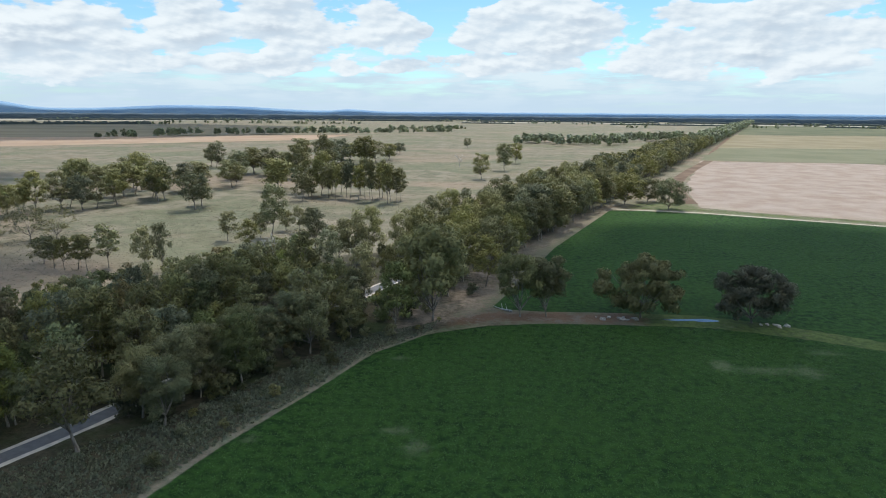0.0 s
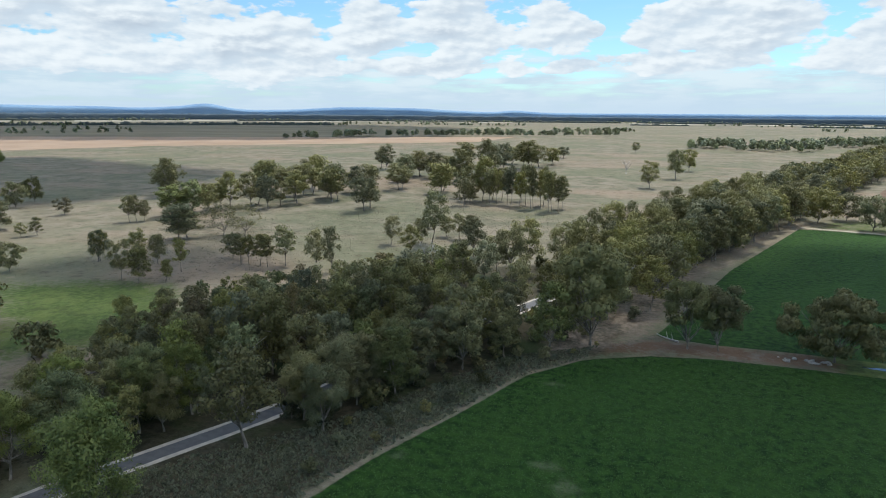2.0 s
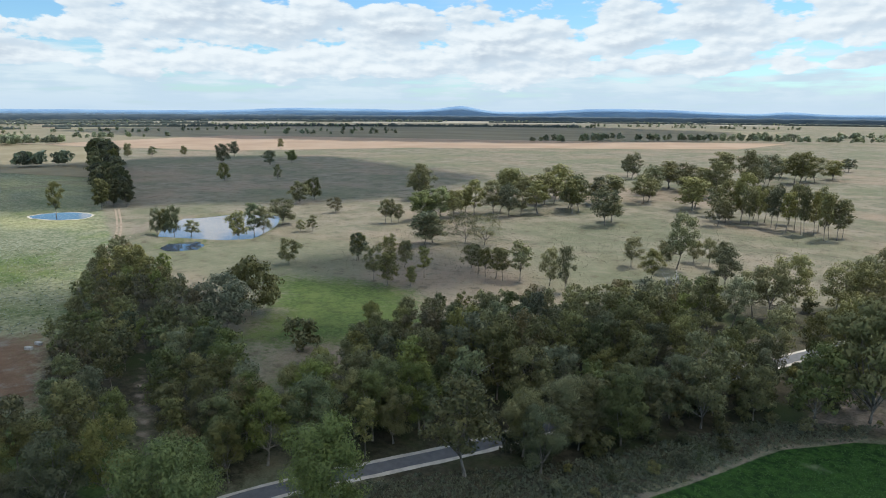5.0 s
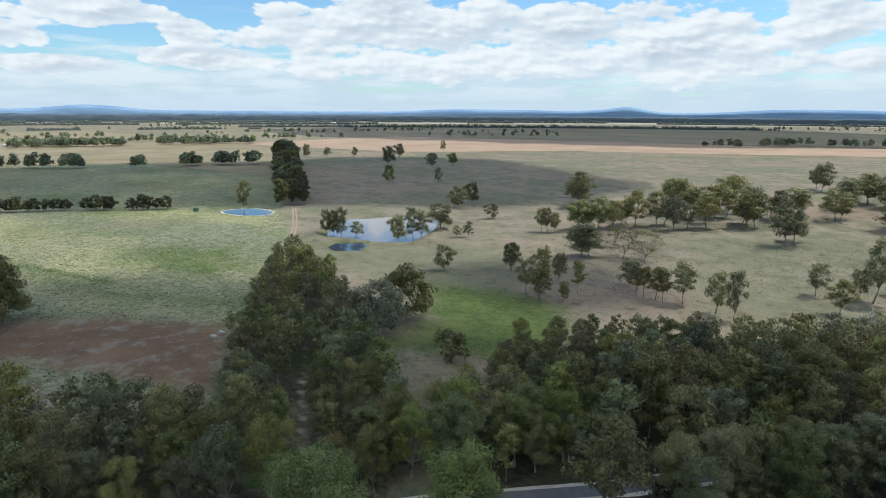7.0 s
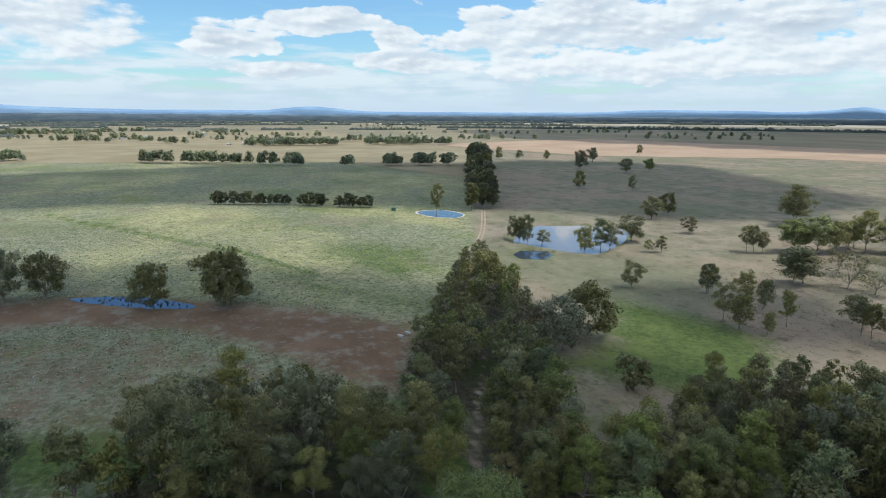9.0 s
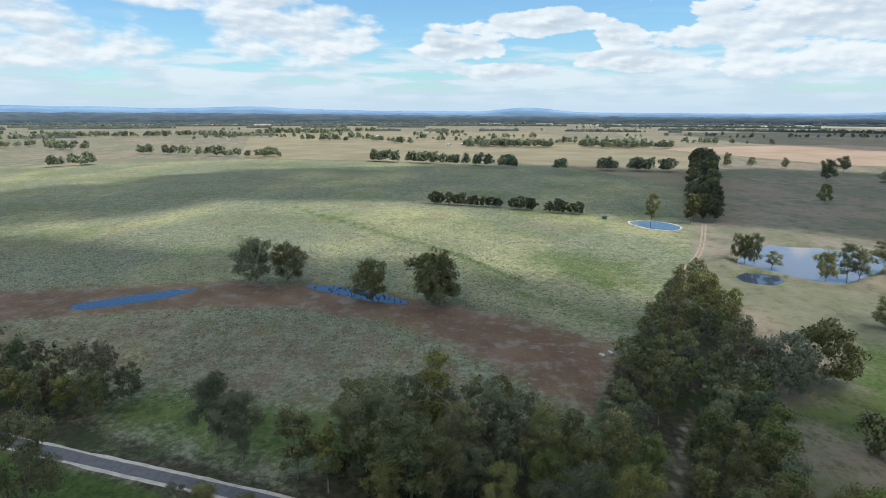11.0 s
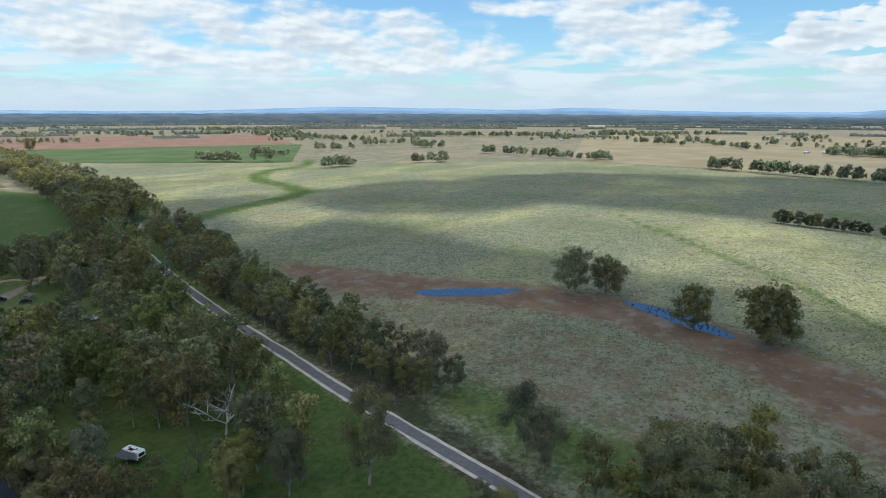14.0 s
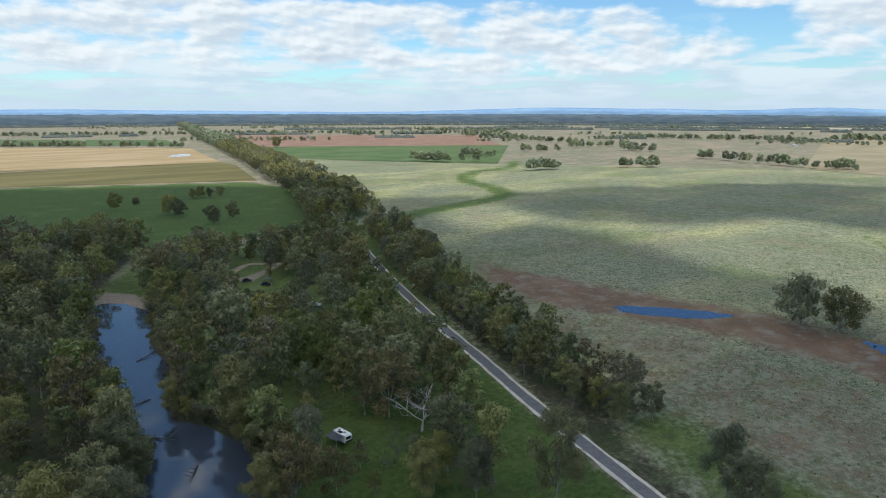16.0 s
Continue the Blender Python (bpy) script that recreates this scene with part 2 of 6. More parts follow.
    lush = k.mix(k.ramp(n_fine, 0.3, 0.7), (0.037, 0.067, 0.012), (0.094, 0.139, 0.033))
    lush = k.mix(k.math("MULTIPLY", k.ramp(n_mid, 0.45, 0.68), 0.8), lush, (0.129, 0.160, 0.047))
    lush = k.mix(k.math("MULTIPLY", k.ramp(n_spot, 0.52, 0.66), 0.6), lush, (0.039, 0.051, 0.020))
    col = k.mix(k.math("MULTIPLY", zone("lush", 0.25, 0.85, 1.9), 0.92), col, lush)
    # Darker copy of the lush grass, with cloud shade in its colour.
    shaded_lawn = k.mix(k.ramp(n_fine, 0.3, 0.7), (0.035, 0.062, 0.014), (0.081, 0.119, 0.031))
    shaded_lawn = k.mix(k.math("MULTIPLY", k.ramp(n_mid, 0.5, 0.7), 0.5), shaded_lawn, (0.101, 0.142, 0.042))
    col = k.mix(zone("shaded_lawn", 0.3, 0.7), col, shaded_lawn)
    mud = k.mix(k.ramp(n_mid, 0.4, 0.66), (0.132, 0.076, 0.048), (0.190, 0.116, 0.076))
    mud = k.mix(k.math("MULTIPLY", k.ramp(n_spot, 0.50, 0.64), 0.7), mud, (0.218, 0.198, 0.172))
    col = k.mix(k.math("MULTIPLY", zone("mud", 0.2, 0.85, 1.9), 0.9), col, mud)
    # Dark leaf litter; deep shade between the trees is put into its colour too.
    shaded_litter = k.mix(k.ramp(n_fine, 0.35, 0.65), (0.036, 0.036, 0.021), (0.081, 0.070, 0.047))
    shaded_litter = k.mix(k.ramp(n_mid, 0.48, 0.66), shaded_litter, (0.041, 0.058, 0.021))
    col = k.mix(zone("shaded_litter", 0.3, 0.7, 1.2), col, shaded_litter)
    dirt = k.mix(k.ramp(n_fine, 0.3, 0.7), (0.190, 0.150, 0.118), (0.290, 0.235, 0.185))
    col = k.mix(zone("dirt", 0.4, 0.75, 0.8), col, dirt)
    crop = k.mix(k.ramp(n_fine, 0.36, 0.64), (0.008, 0.028, 0.005), (0.031, 0.080, 0.014))
    crop = k.mix(k.math("MULTIPLY", k.ramp(n_mid, 0.35, 0.7), 0.4), crop, (0.036, 0.086, 0.016))
    crop = k.mix(k.math("MULTIPLY", zone("thin", 0.3, 0.9, 1.2), 0.85), crop, (0.102, 0.132, 0.066))
    col = k.mix(zone("crop", 0.44, 0.56, 0.3), col, crop)
    col = k.mix(k.math("MULTIPLY", k.ramp(n_micro, 0.3, 0.75), 0.32), col, k.mix(1.0, col, (0.42, 0.42, 0.40), "MULTIPLY"))
    k.put(b, "Base Color", col)
    b.inputs["Roughness"].default_value = 0.95
    b.inputs["Specular IOR Level"].default_value = 0.15
    bump(k, b, k.math("ADD", n_fine, k.math("MULTIPLY", n_micro, 0.5)), 0.7, 0.35)


GROUND = material("paddock_ground", ground_build)


def field_material(name, a, b2, scale=0.02, stretch=(1, 1, 1)):
    def build(k, b, out):
        p = place(k)
        n = k.noise(k.scaled(p, stretch), scale, 5.0, 0.6)
        f = k.noise(p, 0.4, 4.0, 0.6)
        col = k.mix(k.ramp(n, 0.35, 0.65), a, b2)
        k.put(b, "Base Color", k.mix(k.math("MULTIPLY", f, 0.35), col, tuple(v * 0.6 for v in a)))
        b.inputs["Roughness"].default_value = 0.95
        b.inputs["Specular IOR Level"].default_value = 0.1
    return material(name, build)


STRAW = field_material("straw_stubble", (0.204, 0.171, 0.105), (0.264, 0.225, 0.147), 0.012)
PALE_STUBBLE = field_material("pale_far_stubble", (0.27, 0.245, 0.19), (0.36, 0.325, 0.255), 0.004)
TAN = field_material("tan_fallow_soil", (0.317, 0.223, 0.153), (0.385, 0.283, 0.204), 0.01)
GOLD = field_material("golden_stubble", (0.260, 0.186, 0.093), (0.335, 0.260, 0.155), 0.012, (0.4, 1.6, 1))
GOLD_OLIVE = field_material("half_green_stubble", (0.095, 0.087, 0.035), (0.164, 0.136, 0.059), 0.012, (0.4, 1.6, 1))
RED = field_material("red_ploughed_soil", (0.186, 0.108, 0.077), (0.236, 0.152, 0.115), 0.02)
GREEN_FIELD = field_material("young_green_crop", (0.060, 0.099, 0.036), (0.099, 0.129, 0.057), 0.012)
# Olive pasture kept dark: a cloud's shade is put into the colour.
OLIVE_FIELD = field_material("shaded_olive_pasture", (0.095, 0.104, 0.059), (0.153, 0.149, 0.090), 0.008)
BROWN_FIELD = field_material("brown_fallow", (0.185, 0.165, 0.110), (0.255, 0.220, 0.150), 0.006, (0.5, 1.4, 1))
PALE_FIELD = field_material("pale_dry_grass", (0.150, 0.150, 0.093), (0.198, 0.192, 0.126), 0.01)


def water_build(body):
    def build(k, b, out):
        p = place(k)
        k.put(b, "Base Color", (*body, 1))
        b.inputs["Roughness"].default_value = 0.05
        b.inputs["IOR"].default_value = 1.33
        b.inputs["Specular IOR Level"].default_value = 1.0
        bump(k, b, k.noise(p, 1.2, 3.0), 0.05, 0.05)
    return build


# Body colours carry reflected sky: bluish river, blue pools, pale grey dams.
WATER = material("sky_tinted_water", water_build((0.038, 0.050, 0.072)))
POOL_WATER = material("sky_blue_pool_water", water_build((0.010, 0.028, 0.080)))
DAM_WATER = material("sky_grey_dam_water", water_build((0.15, 0.14, 0.145)))


def asphalt_build(k, b, out):
    p = place(k)
    n = k.noise(p, 0.6, 5.0, 0.6)
    f = k.noise(p, 9.0, 3.0)
    col = k.mix(k.ramp(n, 0.3, 0.7), (0.095, 0.095, 0.10), (0.14, 0.138, 0.14))
    k.put(b, "Base Color", k.mix(k.math("MULTIPLY", f, 0.3), col, (0.06, 0.06, 0.06)))
    b.inputs["Roughness"].default_value = 0.85
    bump(k, b, f, 0.3, 0.01)


ASPHALT = material("worn_asphalt", asphalt_build)
GRAVEL = field_material("pale_gravel", (0.442, 0.397, 0.338), (0.585, 0.533, 0.461), 0.5)
EARTH_BROWN = field_material("brown_track_earth", (0.140, 0.095, 0.066), (0.210, 0.150, 0.112), 0.05)
PALE_EARTH = field_material("pale_track_earth", (0.390, 0.352, 0.270), (0.495, 0.450, 0.360), 0.2)
TRACK = field_material("bare_track_earth", (0.264, 0.200, 0.144), (0.360, 0.288, 0.216), 0.2)


def distance_build(a, b2, sc):
    def build(k, b, out):
        p = place(k)
        n = k.noise(k.scaled(p, (1, 1, 6)), sc, 5.0, 0.6)
        k.put(b, "Base Color", k.mix(k.ramp(n, 0.35, 0.65), a, b2))
        b.inputs["Roughness"].default_value = 1.0
        b.inputs["Specular IOR Level"].default_value = 0.0
    return build


# Blue of the distant air is put into the hills' base colour.
HILLS = material("haze_blue_hills", distance_build((0.146, 0.236, 0.353), (0.188, 0.289, 0.404), 0.004))
# Forest colour holds the bluish tint of distance haze.
FOREST = material("hazed_distant_forest", distance_build((0.062, 0.087, 0.108), (0.096, 0.121, 0.140), 0.01))
WHITE_PAINT = plain("white_enamel", (0.78, 0.78, 0.76), 0.35, 0, 0.12)
DARK_GLASS = plain("tinted_glass", (0.02, 0.022, 0.025), 0.08, 0, 0.1)
GREY_CANVAS = plain("grey_awning_canvas", (0.17, 0.18, 0.20), 0.85)
BLACK_PLASTIC = plain("black_rubber", (0.025, 0.025, 0.026), 0.8)
DARK_PAINT = plain("dark_vehicle_paint", (0.03, 0.033, 0.04), 0.3, 0.2, 0.15)
GALV = plain("galvanised_sheet", (0.55, 0.56, 0.57), 0.45, 0.4, 0.2)
TANK_GREEN = plain("green_tank_plastic", (0.06, 0.13, 0.09), 0.55)
CONCRETE = plain("weathered_concrete", (0.46, 0.44, 0.40), 0.9)
STONE = plain("pale_stone", (0.42, 0.39, 0.34), 0.9, 0, 0.4)


# ---------------------------------------------------------------- mesh helpers
def mesh_from(name, verts, faces, mats, smooth=False):
    me = bpy.data.meshes.new(name)
    me.from_pydata([tuple(v) for v in verts], [], [tuple(f) for f in faces])
    for m in mats:
        me.materials.append(m)
    if smooth:
        me.shade_smooth()
    return me


def part(name, bm, mat, parent, label=""):
    me = bpy.data.meshes.new(name)
    bm.to_mesh(me)
    bm.free()
    me.materials.append(mat)
    ob = new(name, me)
    ob.parent = parent
    return tagged(ob, label)


def box(bm, cx, cy, cz, sx, sy, sz, bevel=0.0):
    r = bmesh.ops.create_cube(bm, size=1, matrix=Matrix.LocRotScale((cx, cy, cz), None, (sx, sy, sz)))
    if bevel:
        edges = {e for v in r["verts"] for e in v.link_edges}
        bmesh.ops.bevel(bm, geom=list(edges), offset=bevel, segments=2, affect="EDGES")
    return bm


def inside(px, py, poly):
    """Which of the points lie in the polygon (numpy)."""
    res = np.zeros(px.shape, bool)
    n = len(poly)
    for i in range(n):
        x1, y1 = poly[i]
        x2, y2 = poly[(i + 1) % n]
        if y1 == y2:
            continue
        cross = ((y1 > py) != (y2 > py)) & (px < (x2 - x1) * (py - y1) / (y2 - y1) + x1)
        res ^= cross
    return res


def line_dist(px, py, line, closed=False):
    d = np.full(px.shape, 1e9)
    pts = list(line) + ([line[0]] if closed else [])
    for (x1, y1), (x2, y2) in zip(pts, pts[1:]):
        dx, dy = x2 - x1, y2 - y1
        t = np.clip(((px - x1) * dx + (py - y1) * dy) / max(dx * dx + dy * dy, 1e-9), 0, 1)
        d = np.minimum(d, np.hypot(px - x1 - t * dx, py - y1 - t * dy))
    return d


def signed(px, py, poly):
    """Distance to the polygon's edge, positive inside."""
    d = line_dist(px, py, poly, True)
    return np.where(inside(px, py, poly), d, -d)


def smooth_line(pts, n=8):
    """Catmull-Rom through the points."""
    out = []
    for i in range(len(pts) - 1):
        p0, p1, p2, p3 = (Vector(pts[max(0, min(len(pts) - 1, j))]) for j in (i - 1, i, i + 1, i + 2))
        for s in range(n):
            t = s / n
            out.append(tuple(0.5 * (2 * p1 + (p2 - p0) * t + (2 * p0 - 5 * p1 + 4 * p2 - p3) * t * t + (3 * p1 - p0 - 3 * p2 + p3) * t ** 3)))
    return out + [tuple(pts[-1])]


def shore(poly, by=0.0, rough=1.2, n=8):
    """The outline with an uneven, rounded waterline."""
    pts = grown(poly, by) if by else list(poly)
    m = len(pts)
    out = []
    for i in range(m):
        p0, p1, p2, p3 = (Vector(pts[(i + j) % m]) for j in (-1, 0, 1, 2))
        for q in range(n):
            t = q / n
            v = 0.5 * (2 * p1 + (p2 - p0) * t + (2 * p0 - 5 * p1 + 4 * p2 - p3) * t * t + (3 * p1 - p0 - 3 * p2 + p3) * t ** 3)
            w = rough * noise.noise((v.x * 0.35, v.y * 0.35, 2)) + 0.5 * rough * noise.noise((v.x * 1.1, v.y * 1.1, 5))
            side = (p2 - p1).normalized()
            out.append((v.x - side.y * w, v.y + side.x * w))
    return out


def grown(poly, by):
    c = Vector((sum(p[0] for p in poly) / len(poly), sum(p[1] for p in poly) / len(poly)))
    return [tuple(Vector(p) + (Vector(p) - c).normalized() * by) for p in poly]


# ---------------------------------------------------------------- broken cumulus overhead
CLOUD_BASE = 1200.0


def vapour_build(k, b, out):
    white = k.mix(k.noise(place(k), 0.01, 4.0), (0.86, 0.87, 0.89), (0.94, 0.94, 0.94))
    thin = k.add("ShaderNodeBsdfTranslucent", Color=white)
    face = k.add("ShaderNodeBsdfDiffuse", Color=white)
    k.nt.links.new(k.add("ShaderNodeMixShader", Fac=0.6, i1=face.outputs[0], i2=thin.outputs[0]).outputs[0], out.inputs[0])


VAPOUR = material("cloud_vapour", vapour_build)


def cumulus(shade, seed, gap=42.0, largest=105.0):
    """A flat-based cloud of heaped puffs, drifting over the ground that it shades."""
    rng = np.random.default_rng(seed)
    xs, ys = [p[0] for p in shade], [p[1] for p in shade]
    gx, gy = np.meshgrid(np.arange(min(xs), max(xs), gap), np.arange(min(ys), max(ys), gap))
    gx, gy = gx.ravel() + rng.uniform(-14, 14, gx.size), gy.ravel() + rng.uniform(-14, 14, gx.size)
    room = signed(gx, gy, shade)
    puffs = []
    for r, x, y in sorted(((min(largest * rng.uniform(0.7, 1.1), d + 14), px, py) for d, px, py in zip(room.tolist(), gx.tolist(), gy.tolist()) if d > 8), reverse=True):
        if all(math.hypot(x - q[0], y - q[1]) > 0.55 * q[2] for q in puffs):
            puffs.append((x, y, r))
    ball = bmesh.new()
    bmesh.ops.create_icosphere(ball, subdivisions=2, radius=1)
    co = np.array([v.co[:] for v in ball.verts])
    tris = np.array([[v.index for v in f.verts] for f in ball.faces])
    ball.free()
    verts, faces = [], []
    drift, turn = CLOUD_BASE / math.tan(radians(SUN_EL)), radians(SUN_AZ)
    for i, (x, y, r) in enumerate(puffs):
        lump = 1 + 0.22 * np.sin(co[:, 0] * 5 + i) * np.cos(co[:, 1] * 4 + 2 * i) + 0.10 * np.sin(co[:, 2] * 9 + i)
        v = co * (lump * r)[:, None] * np.array([1, 1, 0.5])
        v[:, 2] = np.where(v[:, 2] < 0, v[:, 2] * 0.2, v[:, 2])
        faces += (tris + len(verts)).tolist()
        verts += (v + np.array([x + drift * math.sin(turn), y + drift * math.cos(turn), CLOUD_BASE])).tolist()
    return tagged(new("cumulus_cloud", mesh_from("cumulus_cloud", verts, faces, [VAPOUR], True)), "white heaped cumulus cloud with flat base", "cloud", "broken cloud cover", kind="structure")


cumulus([(420, 330), (185, 292), (127, 316), (53, 285), (24, 255), (8, 205), (-5, 165), (-25, 150), (-60, 164), (-95, 162), (-125, 138), (-150, 112), (-190, 102), (-244, 84), (-272, 45), (-297, 5), (-318, -80), (-318, -140), (-350, -190), (-372, -240), (-345, -275), (-300, -290), (-310, -350), (-350, -390), (-430, -405), (-445, -445), (-360, -460), (-330, -520), (-300, -650), (-100, -780), (300, -800), (600, -400), (600, 200)], 1)
cumulus([(-522, 14), (-458, 107), (-430, 200), (-365, 280), (-310, 380), (-380, 500), (-600, 560), (-724, 580), (-838, 427), (-810, 313), (-870, 167), (-860, 20), (-810, -228), (-696, -340), (-600, -280), (-531, -179), (-545, -100)], 2)
cumulus([(-135, 180), (-148, 204), (-185, 216), (-216, 192), (-217, 166), (-185, 156), (-150, 163)], 5, 15.0, 34.0)
cumulus([(-460, -410), (-590, -400), (-640, -330), (-580, -230), (-500, -190), (-440, -225), (-400, -290), (-430, -370)], 3)
cumulus([(-1524, 720), (-976, 970), (-700, 1120), (-450, 1450), (-600, 2200), (-1500, 2600), (-2500, 1500), (-2200, 750)], 4, 90, 220)


# ---------------------------------------------------------------- the plan
ROAD = smooth_line([(3.9, 263), (-28.5, 192), (-50, 140), (-66, 100), (-76, 80), (-86, 60), (-101, 16), (-115.6, -27.7), (-126, -60), (-139, -99), (-150, -128), (-169, -180), (-205, -265), (-262, -385), (-330, -530)], 20)
ROAD_N = [(3.9 + 0.397 * s, 263 + 0.918 * s) for s in (0, 600, 1600, 3000, 4700)]
ROAD_S = [(-330, -530), (-455, -900), (-620, -1430), (-900, -2330), (-1500, -4200)]
CROP_NEAR = [(-46, 76), (-41, 91), (-31.4, 112.5), (-23.7, 132), (-12, 146), (1.9, 153), (16.6, 156), (37, 156.5), (59, 156), (78, 150), (97, 141), (150, 118), (240, 60), (240, -60), (20, -60), (-40, 20), (-58, 50)]
CROP_FAR = [(3.5, 168), (13, 196), (29.5, 249), (72, 354), (84, 355), (121, 347), (160, 330), (198, 314), (300, 276), (380, 250), (330, 106), (160, 123), (97, 149), (88, 154), (74, 161), (59, 166), (37, 166.5), (16, 166)]
MUD = [(-246, -225), (-252, -190), (-259, -150), (-273, -85), (-268, -45), (-251, -6), (-229, 35), (-196, 68), (-146, 54), (-155, 41), (-186, 19), (-214, -6), (-231, -45), (-231, -75), (-224, -108), (-212, -151), (-222, -200)]
POOL_WEST = [(-234, -131), (-249, -114), (-259, -92), (-245, -99), (-231, -120)]
POOL_EAST = [(-265, -48), (-262, -30), (-252, -14), (-239, -3), (-243, -19), (-256, -40)]
DAM_BIG = [(-312, 156), (-296, 164), (-280, 172), (-273, 181), (-281, 195), (-297, 214), (-317, 231), (-335, 233), (-345, 218), (-353, 191), (-342, 174)]
DAM_SMALL = [(-285, 143), (-291, 150), (-287, 162), (-277, 160), (-270, 152), (-275, 142)]
DAM_LEFT = [(-426, 134), (-428, 151), (-410, 160), (-396, 151), (-406, 138)]
RIVER = shore([(-70, -280), (-62.5, -246), (-58, -226), (-50, -204), (-48, -186), (-45, -168), (-47, -156), (-49, -145), (-46, -134), (-43, -126), (-38, -118), (-32, -104), (-28, -84), (-20, -62), (-38, -58), (-49, -80), (-53, -95), (-60, -107), (-65, -119.7), (-66, -131), (-63, -145), (-58, -156), (-61, -170), (-69.5, -193), (-72, -220), (-83, -253), (-80, -276)], 0, 1.8, 4)
CREEK_WATER = [(48, 162.0), (54, 162.6), (60.4, 163.0), (63.2, 161.8), (61.5, 160.9), (55, 160.9), (50, 161.2)]
LUSH = [
    [(-150, 95), (-165, 120), (-205, 145), (-180, 160), (-150, 168), (-122, 145), (-120, 120)],
    [(-80, -104), (-93, -100), (-98, -118), (-90, -126), (-76, -122)],
    [(-106, -38), (-120, -52), (-133, -92), (-128, -100), (-112, -88), (-98, -55)],
    [(-128, -240), (-150, -236), (-156, -270), (-135, -275)],
    [(-120, 8), (-150, -12), (-162, -62), (-150, -85), (-132, -40)],
    [(-108, 52), (-132, 62), (-150, 40), (-125, 30)],
    [(-120, -360), (-300, -400), (-345, -560), (-328, -690), (-104, -812), (90, -860), (220, -600), (-20, -520)],
]
DRAIN = smooth_line([(-300, -373), (-354, -386), (-455, -405), (-500, -455), (-538, -544), (-614, -603), (-719, -630), (-790, -700)], 5)
SWALE = smooth_line([(-490, -107), (-448, -80), (-406, -45), (-368, -18), (-331, 13), (-300, 30), (-270, 45)], 5)
FENCE_TRACK = [(-104, 52), (-150, 72), (-215, 98), (-252, 110), (-300, 128), (-330, 152), (-392, 172), (-424, 182)]
BELT_TRACK = [(-98, 50), (-107, 53), (-116.6, 56.3), (-130.3, 62.1), (-144, 68)]
ROADSIDE = [(-67, 95), (-61, 97), (-46, 88), (-58, 66), (-80, 50), (-94, 44), (-84, 64), (-78, 74), (-72, 86)]
GLADE_GRASS = [(-115.3, 43.3), (-118.0, 52.0), (-111.8, 54.0), (-103.3, 49.6), (-105.2, 41.0)]
VERGE = [(-46, 74), (-41, 89), (-30, 113), (-22, 133), (-10, 147), (20, 163)]
VERGE_STRIP = [(-82, 62), (-70, 82), (-54, 100), (-42, 120), (-30, 142), (-10, 156), (-12, 147), (-25, 131), (-33, 111), (-43, 89), (-48, 74), (-58, 52)]
POINT_BARE = [(-26, 138), (-8, 152), (3, 160), (10, 190), (22, 232), (36, 262), (60, 330), (85, 372), (50, 340), (18, 262), (-2, 215), (-22, 170)]
TRACK_EAST = [(74, 360), (84, 357.5), (121, 350), (160, 332.5), (198, 316.5), (330, 270)]
SALT = [(-104, 30), (-150, 66), (-270, 118), (-400, 165), (-620, 250), (-900, 200), (-1000, -300), (-742, -690), (-650, -815), (-540, -1010), (-470, -900), (-330, -520), (-205, -262), (-150, -126), (-112, -22)]
CLEARING_DIRT = [[(-68, -110), (-72, -113), (-78, -130), (-84, -150), (-82, -151), (-75, -130)], [(-120, -228), (-134, -222), (-140, -236), (-124, -246)], [(-120, -290), (-135, -270), (-172, -300), (-190, -296), (-178, -306), (-138, -282)], [(-70, -258), (-84, -256), (-88, -285), (-78, -300), (-66, -278)]]
GROVE_WEST = [(-225, 272), (-200, 306), (-188, 360), (-168, 390), (-192, 432), (-228, 410), (-240, 360), (-246, 312)]
GROVE_NORTH = [(-186, 428), (-152, 468), (-135, 574), (-83, 680), (-92, 740), (-165, 700), (-208, 580), (-225, 520)]
GROVE_ROW = [(-114, 386), (-80, 374), (-46, 368), (-44, 384), (-82, 396), (-120, 410)]
GROVE_NEAR = [(-212, 236), (-180, 240), (-172, 262), (-205, 296), (-246, 310), (-240, 265)]
WOODS = {
    "river": [(-12, 150), (6, 200), (18, 255), (-12, 258), (-38, 232), (-72, 214), (-92, 182), (-113, 152), (-128, 126), (-112, 98), (-96, 74), (-68, 80), (-52, 98), (-42, 118), (-32, 140)],
    "belt": [(-104, 40), (-146, 50), (-205, 76), (-280, 116), (-276, 124), (-215, 114), (-170, 98), (-138, 85), (-104, 72), (-92, 60)],
    "verge": [(-92, 52), (-108, 46), (-140, 28), (-150, 8), (-132, -8), (-120, -20), (-104, 16)],
    "west_strip": [(-137, -70), (-154, -66), (-168, -108), (-186, -148), (-210, -205), (-244, -265), (-284, -350), (-262, -356), (-212, -268), (-174, -178), (-154, -122)],
    "camp": [(-100, -72), (-117, -98), (-131, -130), (-152, -178), (-193, -256), (-240, -350), (-205, -345), (-168, -330), (-128, -345), (-96, -300), (-84, -262), (-74, -200), (-63, -158), (-68, -138), (-68, -116), (-60, -100), (-86, -82)],
    "east_bank": [(-43, -112), (-47, -150), (-48, -182), (-58, -222), (-66, -276), (-84, -305), (-96, -345), (-128, -392), (-110, -440), (-40, -480), (40, -470), (60, -300), (20, -130), (-10, -100)],
}


